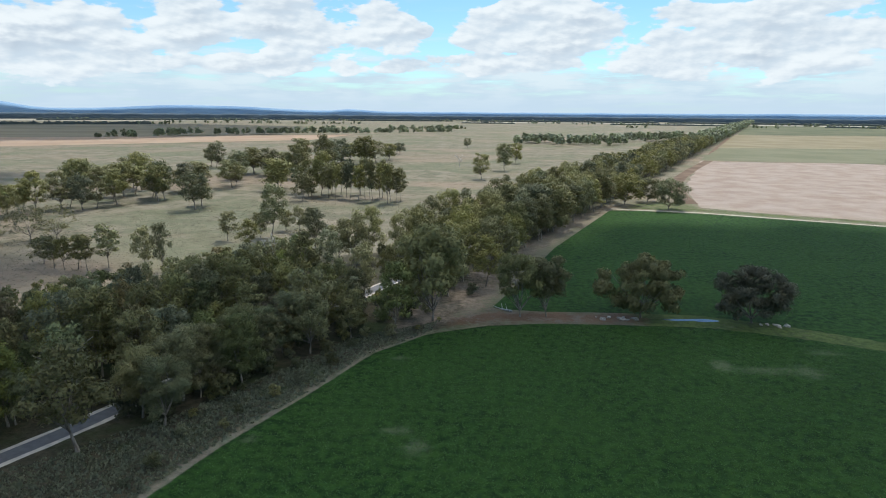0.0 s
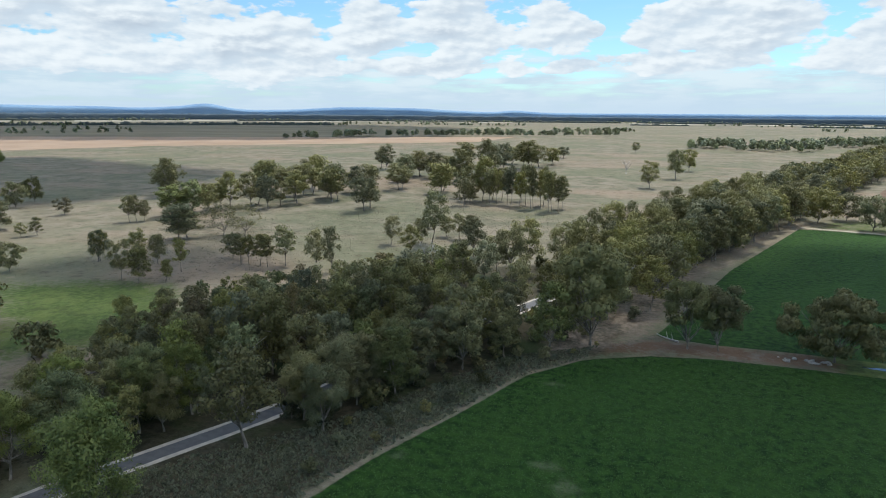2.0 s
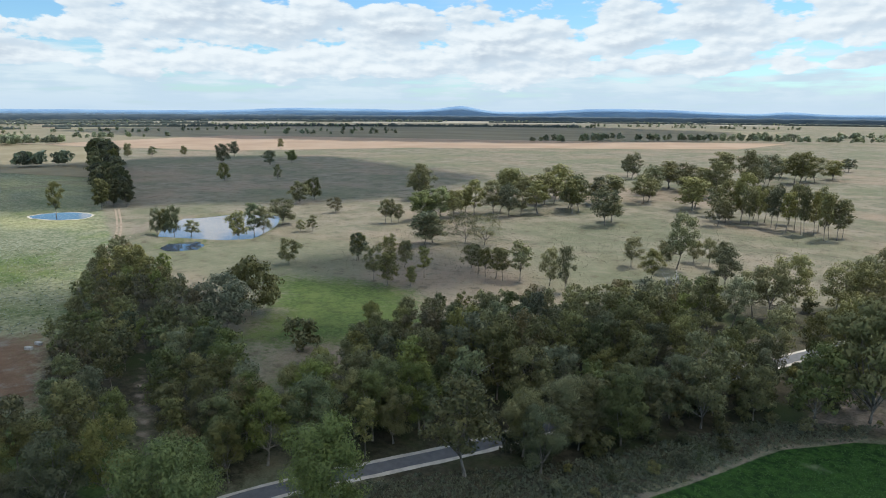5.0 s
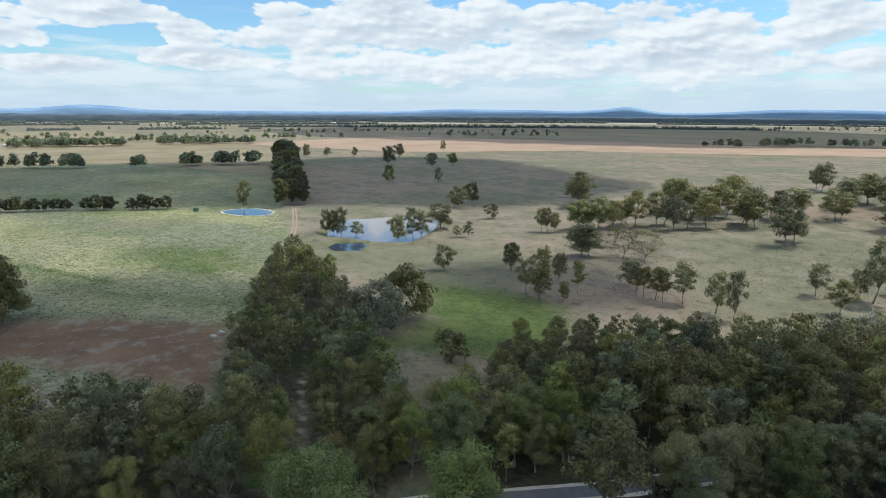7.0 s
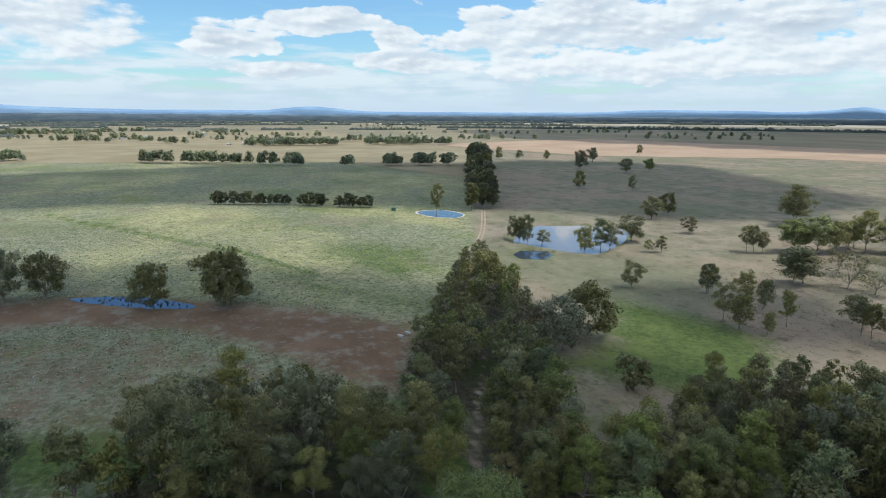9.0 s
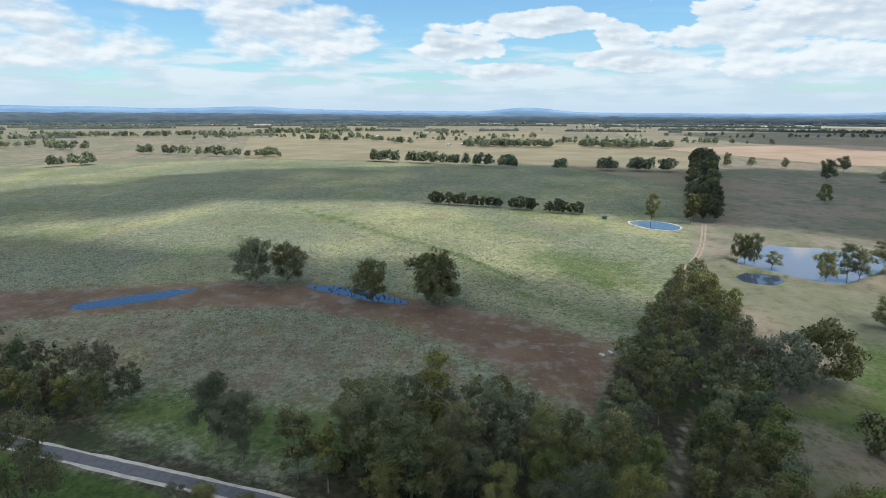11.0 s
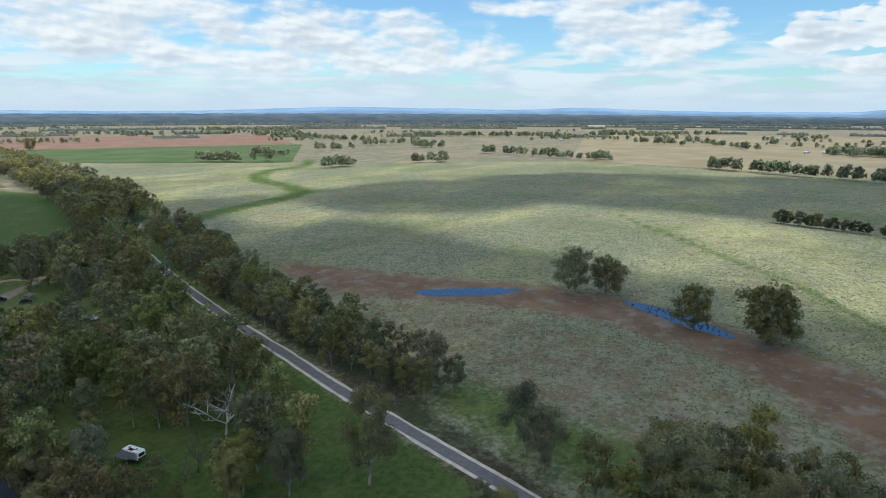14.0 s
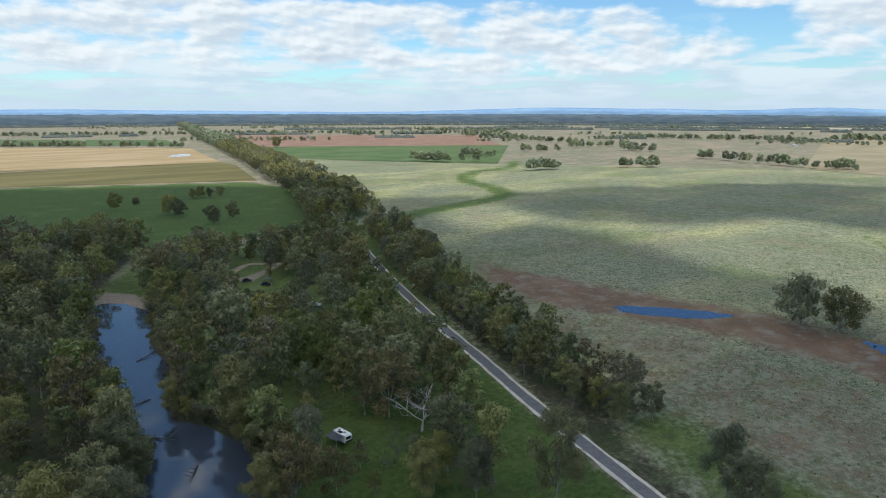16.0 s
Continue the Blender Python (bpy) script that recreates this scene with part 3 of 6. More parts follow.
# ---------------------------------------------------------------- the ground
def axis(lo, hi, step, far, growth):
    inner = list(np.arange(lo, hi + step / 2, step))
    up, down, s = [inner[-1]], [inner[0]], step
    while up[-1] < far or down[-1] > -far:
        s *= growth
        up.append(up[-1] + s)
        down.append(down[-1] - s)
    return np.array(sorted(set(down[1:] + inner + up[1:])))


def water_depth(x, y):
    """How far the ground is let down under rivers, dams and pools."""
    z = np.zeros(x.shape)
    for poly, deep, slope in ((RIVER, 2.6, 6.0), (DAM_BIG, 1.6, 6.0), (DAM_SMALL, 1.2, 4.0), (DAM_LEFT, 0.02, 4.0)):
        s = signed(x, y, poly)
        z = np.minimum(z, -deep * np.clip((s + slope * 0.5) / slope, 0, 1))
    return z


def together(*zones):
    """The strongest of several zones."""
    return np.maximum.reduce(zones)


def make_ground():
    xs, ys = axis(-290, 110, 2.5, 4950, 1.065), axis(-280, 370, 2.5, 4950, 1.065)
    gx, gy = np.meshgrid(xs, ys)
    gz = water_depth(gx, gy)
    # low dam walls
    for poly in (DAM_BIG,):
        s = signed(gx, gy, poly)
        gz += 0.9 * np.exp(-((s + 7) / 3.5) ** 2) * (gz > -0.05)
    nx, ny = len(xs), len(ys)
    me = bpy.data.meshes.new("ground")
    me.vertices.add(nx * ny)
    me.vertices.foreach_set("co", np.stack([gx, gy, gz], -1).ravel().astype(np.float32))
    i = (np.arange(ny - 1)[:, None] * nx + np.arange(nx - 1)[None]).ravel()
    quads = np.stack([i, i + 1, i + nx + 1, i + nx], -1).ravel()
    me.loops.add(len(quads))
    me.polygons.add(len(i))
    me.loops.foreach_set("vertex_index", quads.astype(np.int32))
    me.polygons.foreach_set("loop_start", (np.arange(len(i)) * 4).astype(np.int32))
    me.update(calc_edges=True)
    me.shade_smooth()

    def soft(s, w):
        return np.clip(0.5 + s / (2 * w), 0, 1)

    zones = {"crop": np.maximum(soft(signed(gx, gy, CROP_NEAR), 1.5), soft(signed(gx, gy, CROP_FAR), 1.5))}
    zones["mud"] = np.maximum(soft(signed(gx, gy, MUD) - 1, 11), 0.44 * soft(signed(gx, gy, [(-140, 44), (-190, 16), (-222, -20), (-228, -110), (-225, -200), (-208, -200), (-176, -118), (-156, -50), (-138, 0)]), 10))
    zones["mud"] = np.maximum(zones["mud"], 0.95 * soft(4.5 - line_dist(gx, gy, [(-8, 156), (4, 161), (18, 161), (40, 162)]), 4))
    # Bare brown point, darkened with mud colour in place of tree shade.
    zones["mud"] = np.maximum(zones["mud"], 0.5 * soft(signed(gx, gy, [(-30, 136), (-8, 150), (3, 157), (40, 160), (40, 164), (3.5, 168), (8, 195), (4, 215), (-10, 210), (-24, 170)]), 5))
    lush = np.zeros(gx.shape)
    for poly in LUSH:
        lush = np.maximum(lush, soft(signed(gx, gy, poly), 11))
    lush = np.maximum(lush, 0.95 * soft(13 - line_dist(gx, gy, DRAIN), 5))
    lush = np.maximum(lush, 0.9 * soft(2.8 - line_dist(gx, gy, SWALE), 2.5))
    lush = np.maximum(lush, 0.55 * soft(10 - line_dist(gx, gy, [(-440, -70), (-331, 13), (-250, 45), (-215, 80)]), 10))
    lush = np.maximum(lush, 0.22 * soft(7 - line_dist(gx, gy, VERGE), 5))
    lush = np.maximum(lush, 0.95 * soft(9 - line_dist(gx, gy, [(48, 164), (60, 163), (80, 155), (100, 145), (170, 118)]), 3))
    lush = np.maximum(lush, 0.72 * soft(signed(gx, gy, [(-345, 62), (-310, 110), (-262, 96), (-252, 70), (-300, 50)]), 14))
    lush = np.maximum(lush, 0.62 * soft(signed(gx, gy, [(80, 362), (121, 352), (160, 336), (200, 320), (330, 274), (330, 285), (206, 331), (150, 354), (126, 366), (130, 385), (112, 395), (90, 380)]), 4))
    for poly in (DAM_BIG, DAM_LEFT, DAM_SMALL, POOL_EAST):
        lush = np.maximum(lush, 0.55 * soft(6 + signed(gx, gy, poly), 5))
    lush = np.maximum(lush, 0.35 * soft(signed(gx, gy, [(-88, 62), (-118, 120), (-150, 118), (-165, 100), (-140, 70), (-104, 40)]), 6))
    lush = np.maximum(lush, 0.85 * soft(signed(gx, gy, WOODS["camp"]) + 22, 8))
    # Grass darkened as if clouded over: drain, glade, southern field and camp.
    zones["shaded_lawn"] = together(0.62 * soft(9 - line_dist(gx, gy, DRAIN), 6), 1.1 * soft(signed(gx, gy, GLADE_GRASS), 2), 0.8 * soft(signed(gx, gy, LUSH[6]), 8), 1.2 * soft(signed(gx, gy, [(-98, -20), (-112, -34), (-131, -90), (-142, -122), (-120, -128), (-96, -132), (-74, -122), (-66, -100), (-74, -60)]), 5))
    lush = np.maximum(lush, zones["shaded_lawn"])
    zones["lush"] = lush
    # Weights of the leaf floor, darkened in colour for tree shade.
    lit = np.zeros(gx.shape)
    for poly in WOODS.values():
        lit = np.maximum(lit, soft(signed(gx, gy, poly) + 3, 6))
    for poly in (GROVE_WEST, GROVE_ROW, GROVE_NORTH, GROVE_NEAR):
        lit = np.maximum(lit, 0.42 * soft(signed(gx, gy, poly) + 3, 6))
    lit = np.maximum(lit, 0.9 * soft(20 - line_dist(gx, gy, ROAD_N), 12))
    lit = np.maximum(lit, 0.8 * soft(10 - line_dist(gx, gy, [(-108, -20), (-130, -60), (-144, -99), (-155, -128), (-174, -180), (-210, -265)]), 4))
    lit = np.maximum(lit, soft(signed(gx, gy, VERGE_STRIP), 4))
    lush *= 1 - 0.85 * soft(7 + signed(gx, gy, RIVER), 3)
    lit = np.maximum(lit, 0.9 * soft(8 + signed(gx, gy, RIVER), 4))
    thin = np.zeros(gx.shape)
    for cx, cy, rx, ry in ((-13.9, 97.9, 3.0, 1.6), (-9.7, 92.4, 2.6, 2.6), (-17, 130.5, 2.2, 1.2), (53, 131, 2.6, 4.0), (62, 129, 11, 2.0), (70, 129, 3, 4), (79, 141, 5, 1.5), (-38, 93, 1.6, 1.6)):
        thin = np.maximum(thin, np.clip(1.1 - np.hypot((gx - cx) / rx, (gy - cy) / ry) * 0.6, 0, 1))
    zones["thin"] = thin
    zones["shaded_litter"] = lit * (1 - 0.95 * np.clip(lush, 0, 1))
    dirt = soft(signed(gx, gy, POINT_BARE), 5) * 0.6
    for poly in CLEARING_DIRT:
        dirt = np.maximum(dirt, soft(signed(gx, gy, poly), 3))
    dirt = np.maximum(dirt, 0.5 * soft(2.2 - line_dist(gx, gy, FENCE_TRACK), 1.5))
    dirt = np.maximum(dirt, 0.55 * soft(2.4 - line_dist(gx, gy, [(-47, 75), (-42, 90), (-32, 112), (-24, 133), (-12, 147)]), 1.5))
    dirt = np.maximum(dirt, 0.6 * soft(7 - line_dist(gx, gy, [(-330, 152), (-352, 172), (-356, 196)]), 4))
    dirt = np.maximum(dirt, 0.8 * soft(3.0 + signed(gx, gy, DAM_LEFT), 2.5))
    dirt = np.maximum(dirt, 0.75 * soft(1.3 - line_dist(gx, gy, BELT_TRACK), 1.2))
    dirt = np.maximum(dirt, 0.34 * soft(signed(gx, gy, [(-455, 95), (-425, 135), (-350, 140), (-330, 118), (-380, 88)]), 16))
    zones["dirt"] = dirt
    zones["olive"] = np.maximum(1.2 * soft(signed(gx, gy, VERGE_STRIP) + 9, 6), 0.5 * soft(signed(gx, gy, POINT_BARE), 5))
    zones["salt"] = soft(signed(gx, gy, SALT), 6)
    zones["bare"] = soft(signed(gx, gy, [(127, 371), (136, 412), (148, 468), (253, 751), (350, 741), (560, 700), (380, 275), (206, 330), (150, 355)]), 2)
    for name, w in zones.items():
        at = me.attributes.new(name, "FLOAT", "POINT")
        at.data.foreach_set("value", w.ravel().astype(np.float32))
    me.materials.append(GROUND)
    return tagged(new("ground", me), "flat dry farmland with grass, mud and crop", "ground", kind="structure")


make_ground()


def sheet(name, poly, z, mat, label, category, kind="structure", cells=1):
    bm = bmesh.new()
    bm.faces.new([bm.verts.new((x, y, z)) for x, y in poly])
    bmesh.ops.triangulate(bm, faces=bm.faces[:])
    me = bpy.data.meshes.new(name)
    bm.to_mesh(me)
    bm.free()
    me.materials.append(mat)
    return tagged(new(name, me), label, category, kind=kind)


sheet("water_river", [(-95, -290), (-40, -290), (-25, -180), (-20, -120), (-5, -45), (-60, -45), (-85, -110), (-85, -200)], -0.95, WATER, "still brown river between wooded banks", "river")
sheet("water_dam", shore(DAM_BIG, 1, 1.6, 4), -0.45, DAM_WATER, "calm farm dam with bare banks", "dam")
sheet("water_dam_small", grown(DAM_SMALL, 3), -0.45, WATER, "small overflow pool below the dam", "pool")
sheet("bank_dam_far", shore(DAM_LEFT, 2.4, 2.2), 0.02, GRAVEL, "pale bare bank round a small dam", "bank")
sheet("water_dam_far", shore(DAM_LEFT, 1), 0.03, WATER, "small farm dam beside the shelter belt", "dam")
sheet("water_pool_west", shore(POOL_WEST), 0.03, POOL_WATER, "shallow blue pool in brown mud", "pool")
sheet("water_pool_east", shore(POOL_EAST), 0.03, POOL_WATER, "shallow blue pool among tussocks", "pool")
sheet("water_creek", shore(CREEK_WATER, 0, 0.6), 0.03, WATER, "shallow creek pool between green crops", "creek")


def ribbon(name, line, half, z, mat, label, category, offset=0.0):
    bm = bmesh.new()
    rows = []
    for i, p in enumerate(line):
        a, b = Vector(line[max(0, i - 1)]), Vector(line[min(len(line) - 1, i + 1)])
        d = (b - a).normalized()
        n = Vector((-d.y, d.x))
        wob = 0.14 * half * (noise.noise((p[0] * 0.13, p[1] * 0.13, half)) + 0.6 * noise.noise((p[0] * 0.3, p[1] * 0.3, half)))
        rows.append([bm.verts.new((p[0] + n.x * s, p[1] + n.y * s, z)) for s in (offset - half - wob, offset + half + wob)])
    for r, s in zip(rows, rows[1:]):
        bm.faces.new((r[0], r[1], s[1], s[0]))
    bmesh.ops.recalc_face_normals(bm, faces=bm.faces[:])
    me = bpy.data.meshes.new(name)
    bm.to_mesh(me)
    bm.free()
    me.materials.append(mat)
    return tagged(new(name, me), label, category, kind="structure")


ribbon("road_shoulder", ROAD, 2.7, 0.03, GRAVEL, "pale gravel shoulders of a country road", "road")
ribbon("road", ROAD, 1.75, 0.06, ASPHALT, "narrow sealed country road, worn grey", "road")
ribbon("road_north_shoulder", ROAD_N, 2.75, 0.03, GRAVEL, "pale gravel shoulders under the avenue", "road")
ribbon("road_north", ROAD_N, 1.75, 0.06, ASPHALT, "narrow sealed road through the avenue", "road")
ribbon("road_south", ROAD_S, 3.0, 0.05, GRAVEL, "pale road through the southern avenue", "road")
for i, off in enumerate((-1.0, 1.0)):
    ribbon("track_fence_%d" % (i + 1), smooth_line([(-262, 110), (-292, 122), (-330, 143), (-368, 160), (-420, 181)], 6), 0.55, 0.04, TRACK, "earth wheel track along a fence line", "track", off)
ribbon("track_dam", smooth_line([(-318, 146), (-336, 158), (-352, 172), (-360, 195), (-352, 222)], 6), 2.4, 0.05, TRACK, "bare orange earth on the dam wall", "track")
ribbon("track_east", TRACK_EAST, 1.5, 0.03, PALE_EARTH, "pale earth track along the crop", "track")
ribbon("track_north", [(126, 385), (131, 420), (144, 480), (168, 546), (206, 633), (258, 743), (330, 930), (554, 1475)], 5.0, 0.03, EARTH_BROWN, "pinkish earth track beside the avenue", "track")

ribbon("track_south", [(60, -868), (-104, -822), (-312, -712), (-345, -690)], 5.0, 0.10, TRACK, "bare brown headland between the fields", "track")
ribbon("track_camp", smooth_line([(-116, -262), (-118, -279), (-128, -286), (-142, -300), (-152, -306), (-162, -297), (-178, -297), (-205, -290)], 5), 2.0, 0.04, TRACK, "pale earth track into the camp", "track")
sheet("water_far_dam", shore([(-405, -1180), (-432, -1232), (-458, -1238), (-450, -1192), (-425, -1166)], 0, 5, 4), 0.9, DAM_WATER, "pale far farm dam", "dam")
# far fields, laid on the plain
FIELDS = [
    ("field_stubble", STRAW, [(378, 1048), (640, 1050), (1029, 1697), (643, 1676)], "straw coloured stubble field"),
    ("field_pasture", PALE_FIELD, [(253, 756), (443, 728), (640, 1040), (378, 1040)], "pale greenish dry pasture"),
    ("field_dark", OLIVE_FIELD, [(660, 1700), (1100, 1720), (2600, 4200), (1700, 4200)], "far olive pasture with cloud shade in its colour"),
    ("field_tan", TAN, [(-900, 560), (-1300, 420), (-1500, 900), (-700, 1250), (-300, 1480), (-320, 1180), (-760, 820)], "tan stubble strip across the plain"),
    ("field_brown", BROWN_FIELD, [(-1320, 420), (-2300, 600), (-1500, 2100), (-500, 2400), (-420, 1500), (-800, 1200), (-1480, 940)], "brown fallow field far off"),
    ("field_west_straw", STRAW, [(-620, 250), (-1150, 440), (-2300, 300), (-2300, -700), (-1000, -320), (-880, 160)], "wide straw coloured paddock"),
    ("field_green_south", GREEN_FIELD, [(-540, -1020), (-656, -803), (-742, -680), (-1158, -1036), (-920, -1300), (-645, -1367)], "young green crop behind the drain"),
    ("field_red", RED, [(-660, -1400), (-1160, -1060), (-1565, -1567), (-925, -2146)], "red ploughed field far off"),
    ("field_olive_south", GOLD_OLIVE, [(120, -840), (-104, -818), (-326, -706), (-345, -700), (-420, -930), (-425, -1000), (-130, -1020), (160, -985)], "olive green strip of pasture"),
    ("field_stubble_south", GOLD, [(120, -990), (-138, -1040), (-425, -1000), (-540, -1440), (-222, -1740), (200, -1600)], "straw stubble field with wheel marks"),
    ("field_green_strip", GREEN_FIELD, [(260, -1700), (-240, -1800), (-560, -1560), (-640, -1900), (-200, -2300), (400, -2300)], "green irrigated strip far off"),
]
for i, (name, mat, poly, label) in enumerate(FIELDS):
    sheet(name, poly, 0.12 + 0.05 * i, mat, label, "field")


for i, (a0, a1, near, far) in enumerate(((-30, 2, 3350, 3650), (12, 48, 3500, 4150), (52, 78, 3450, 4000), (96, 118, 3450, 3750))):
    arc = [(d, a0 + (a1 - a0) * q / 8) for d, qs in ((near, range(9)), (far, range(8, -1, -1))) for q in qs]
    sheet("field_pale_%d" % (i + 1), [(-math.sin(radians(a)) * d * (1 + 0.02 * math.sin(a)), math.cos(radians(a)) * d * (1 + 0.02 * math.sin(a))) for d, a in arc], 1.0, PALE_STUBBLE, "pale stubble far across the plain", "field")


# ---------------------------------------------------------------- distance
def ring(name, radius, height, mat, label, az0=-100, az1=250, step=0.35):
    verts, faces = [], []
    azs = np.arange(az0, az1, step)
    for j, az in enumerate(azs):
        c, s = -math.sin(radians(az)), math.cos(radians(az))
        h = height(az)
        verts += [(c * radius, s * radius, -3), (c * radius, s * radius, h * 0.75), (c * (radius + 60), s * (radius + 60), h), (c * (radius + 160), s * (radius + 160), -3)]
        if j:
            b = 4 * (j - 1)
            for q in range(3):
                faces.append((b + q, b + q + 1, b + q + 5, b + q + 4))
    return tagged(new(name, mesh_from(name, verts, faces, [mat], True)), label, "hills", kind="structure")


# heading, half width, height over eye level in hundredths of a degree
HILL_TOPS = [(39, 3.0, 42), (26, 5.0, 42), (20, 4, 24), (11.8, 1.6, 22), (46, 4, 22), (53, 4, 22), (38.2, 1.3, 26), (83, 3.2, 50), (92, 5, 10), (52, 5, 12), (130, 9, 40), (119, 5, 16), (107, 4.5, 38), (100, 4, 10), (127, 4, 8), (170, 8, 28), (157, 8, 12), (-28, 8, 6), (114, 12, 15)]


def eye_level(az):
    return 55 + 24 * min(1.0, max(0.0, (az - 5) / 125.0))


def hill_height(az):
    h = eye_level(az) - 3
    for a0, w, el in HILL_TOPS:
        d = (az - a0) / w
        h += el * 0.66 * math.exp(-d * d)
    return h + 2.5 * noise.noise((az * 0.35, 0, 0)) + 1.5 * noise.noise((az * 1.3, 4, 0))


def forest_height(az):
    return eye_level(az) - 26 + 11 * min(1.0, max(0.0, (az - 88) / 25.0)) + 5 * noise.noise((az * 0.8, 9, 0)) + 3 * noise.noise((az * 4, 5, 0))


ring("backdrop_hills", 4650, hill_height, HILLS, "low horizon hills with haze blue in their colour")
# Olive woods greyed in the base colour for haze over the plain.
FOREST_OLIVE = material("hazed_olive_woods", distance_build((0.053, 0.067, 0.063), (0.099, 0.109, 0.096), 0.02))
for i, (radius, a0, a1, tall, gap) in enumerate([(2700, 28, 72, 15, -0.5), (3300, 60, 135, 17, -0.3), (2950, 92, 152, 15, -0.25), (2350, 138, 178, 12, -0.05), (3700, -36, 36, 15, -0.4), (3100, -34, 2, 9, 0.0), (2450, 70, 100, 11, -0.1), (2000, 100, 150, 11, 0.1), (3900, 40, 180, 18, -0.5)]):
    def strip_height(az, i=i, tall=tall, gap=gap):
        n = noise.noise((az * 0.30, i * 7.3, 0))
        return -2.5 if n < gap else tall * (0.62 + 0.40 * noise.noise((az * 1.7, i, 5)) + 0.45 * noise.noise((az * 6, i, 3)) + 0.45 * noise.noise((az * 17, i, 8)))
    ring("backdrop_woods_%d" % (i + 1), radius, strip_height, FOREST_OLIVE, "low haze-greyed olive strip of far woods", a0, a1, 0.1)
ring("backdrop_forest", 4300, forest_height, FOREST, "dark haze-tinted line of distant woods", step=0.12)


# ---------------------------------------------------------------- trees
def tube(verts, faces, pts, radii, sides=6):
    """A tapered limb along the points."""
    base = len(verts)
    for i, p in enumerate(pts):
        d = (pts[min(i + 1, len(pts) - 1)] - pts[max(i - 1, 0)]).normalized()
        u = d.cross(Vector((0.31, 0.95, 0.1))).normalized()
        v = d.cross(u)
        for s in range(sides):
            a = 2 * math.pi * s / sides
            verts.append(p + (u * math.cos(a) + v * math.sin(a)) * radii[i])
    for i in range(len(pts) - 1):
        for s in range(sides):
            q = base + i * sides
            faces.append((q + s, q + (s + 1) % sides, q + sides + (s + 1) % sides, q + sides + s))
    faces.append(tuple(base + (len(pts) - 1) * sides + s for s in range(sides)))


def limb(rng, start, way, length, r0, verts, faces, sides, bend=0.35, steps=4, lift=0.12):
    pts, p, d = [start], start.copy(), way.normalized()
    for i in range(steps):
        d = (d + Vector((rng.uniform(-1, 1), rng.uniform(-1, 1), rng.uniform(-0.5, 0.8) + lift)) * bend).normalized()
        p = p + d * length / steps
        pts.append(p)
    tube(verts, faces, pts, [r0 * (1 - 0.75 * i / steps) for i in range(steps + 1)], sides)
    return pts


def leaves(rng, centres, leaf, per, crown_mid):
    """Leafy sprays: small triangles on the shells of uneven clumps, with normals that follow the clump and the crown."""
    vs, ns = [], []
    for c, r, lobe in centres:
        n = max(5, int(per * r * r))
        d = rng.normal(size=(n, 3))
        d[:, 2] += 0.3
        d /= np.linalg.norm(d, axis=1)[:, None]
        rad = r * (1.0 - 0.45 * rng.random(n) ** 2.2 + 0.10 * rng.normal(size=n)) * (1 + 0.14 * np.sin(d[:, 0] * 6 + c[0]) * np.cos(d[:, 1] * 5 + c[1]))
        pos = np.array(c) + d * rad[:, None] * np.array([1.0, 1.0, 0.85])
        nrm = d + rng.normal(size=(n, 3)) * 0.45
        nrm /= np.linalg.norm(nrm, axis=1)[:, None]
        u = np.cross(nrm, np.array([0, 0, 1.0]) + rng.normal(size=(n, 3)) * 0.7)
        u /= np.linalg.norm(u, axis=1)[:, None]
        v = np.cross(nrm, u)
        s = leaf * (0.55 + 0.9 * rng.random(n))[:, None]
        tri = np.stack([pos - u * s * 0.42 - v * s * 0.4, pos + u * s * 0.42 - v * s * 0.35, pos + v * s * 0.85 + u * s * 0.25 * rng.normal(size=(n, 1))], 1)
        soft = d * 1.1 + (pos - np.array(lobe)) / (np.linalg.norm(pos - np.array(lobe), axis=1)[:, None] + 0.01) * 0.5 + nrm * 0.15 + np.array([0, 0, 0.15])
        flip = np.sign((soft * np.cross(tri[:, 1] - tri[:, 0], tri[:, 2] - tri[:, 0])).sum(1))
        tri[flip < 0] = tri[flip < 0][:, ::-1]
        soft /= np.linalg.norm(soft, axis=1)[:, None]
        vs.append(tri.reshape(-1, 3))
        ns.append(np.repeat(soft, 3, 0))
    vs, ns = np.concatenate(vs), np.concatenate(ns)
    return vs, ns


def leaf_mesh(name, vs, ns, mat, tones=None):
    me = bpy.data.meshes.new(name)
    nf = len(vs) // 3
    me.vertices.add(nf * 3)
    me.vertices.foreach_set("co", vs.ravel().astype(np.float32))
    me.loops.add(nf * 3)
    me.polygons.add(nf)
    me.loops.foreach_set("vertex_index", np.arange(nf * 3, dtype=np.int32))
    me.polygons.foreach_set("loop_start", (np.arange(nf) * 3).astype(np.int32))
    me.update(calc_edges=True)
    me.shade_smooth()
    at = me.attributes.new("custom_normal", "FLOAT_VECTOR", "POINT")
    at.data.foreach_set("vector", ns.ravel().astype(np.float32))
    if tones is not None:
        me.attributes.new("tone", "FLOAT", "POINT").data.foreach_set("value", tones)
    me.materials.append(mat)
    return me


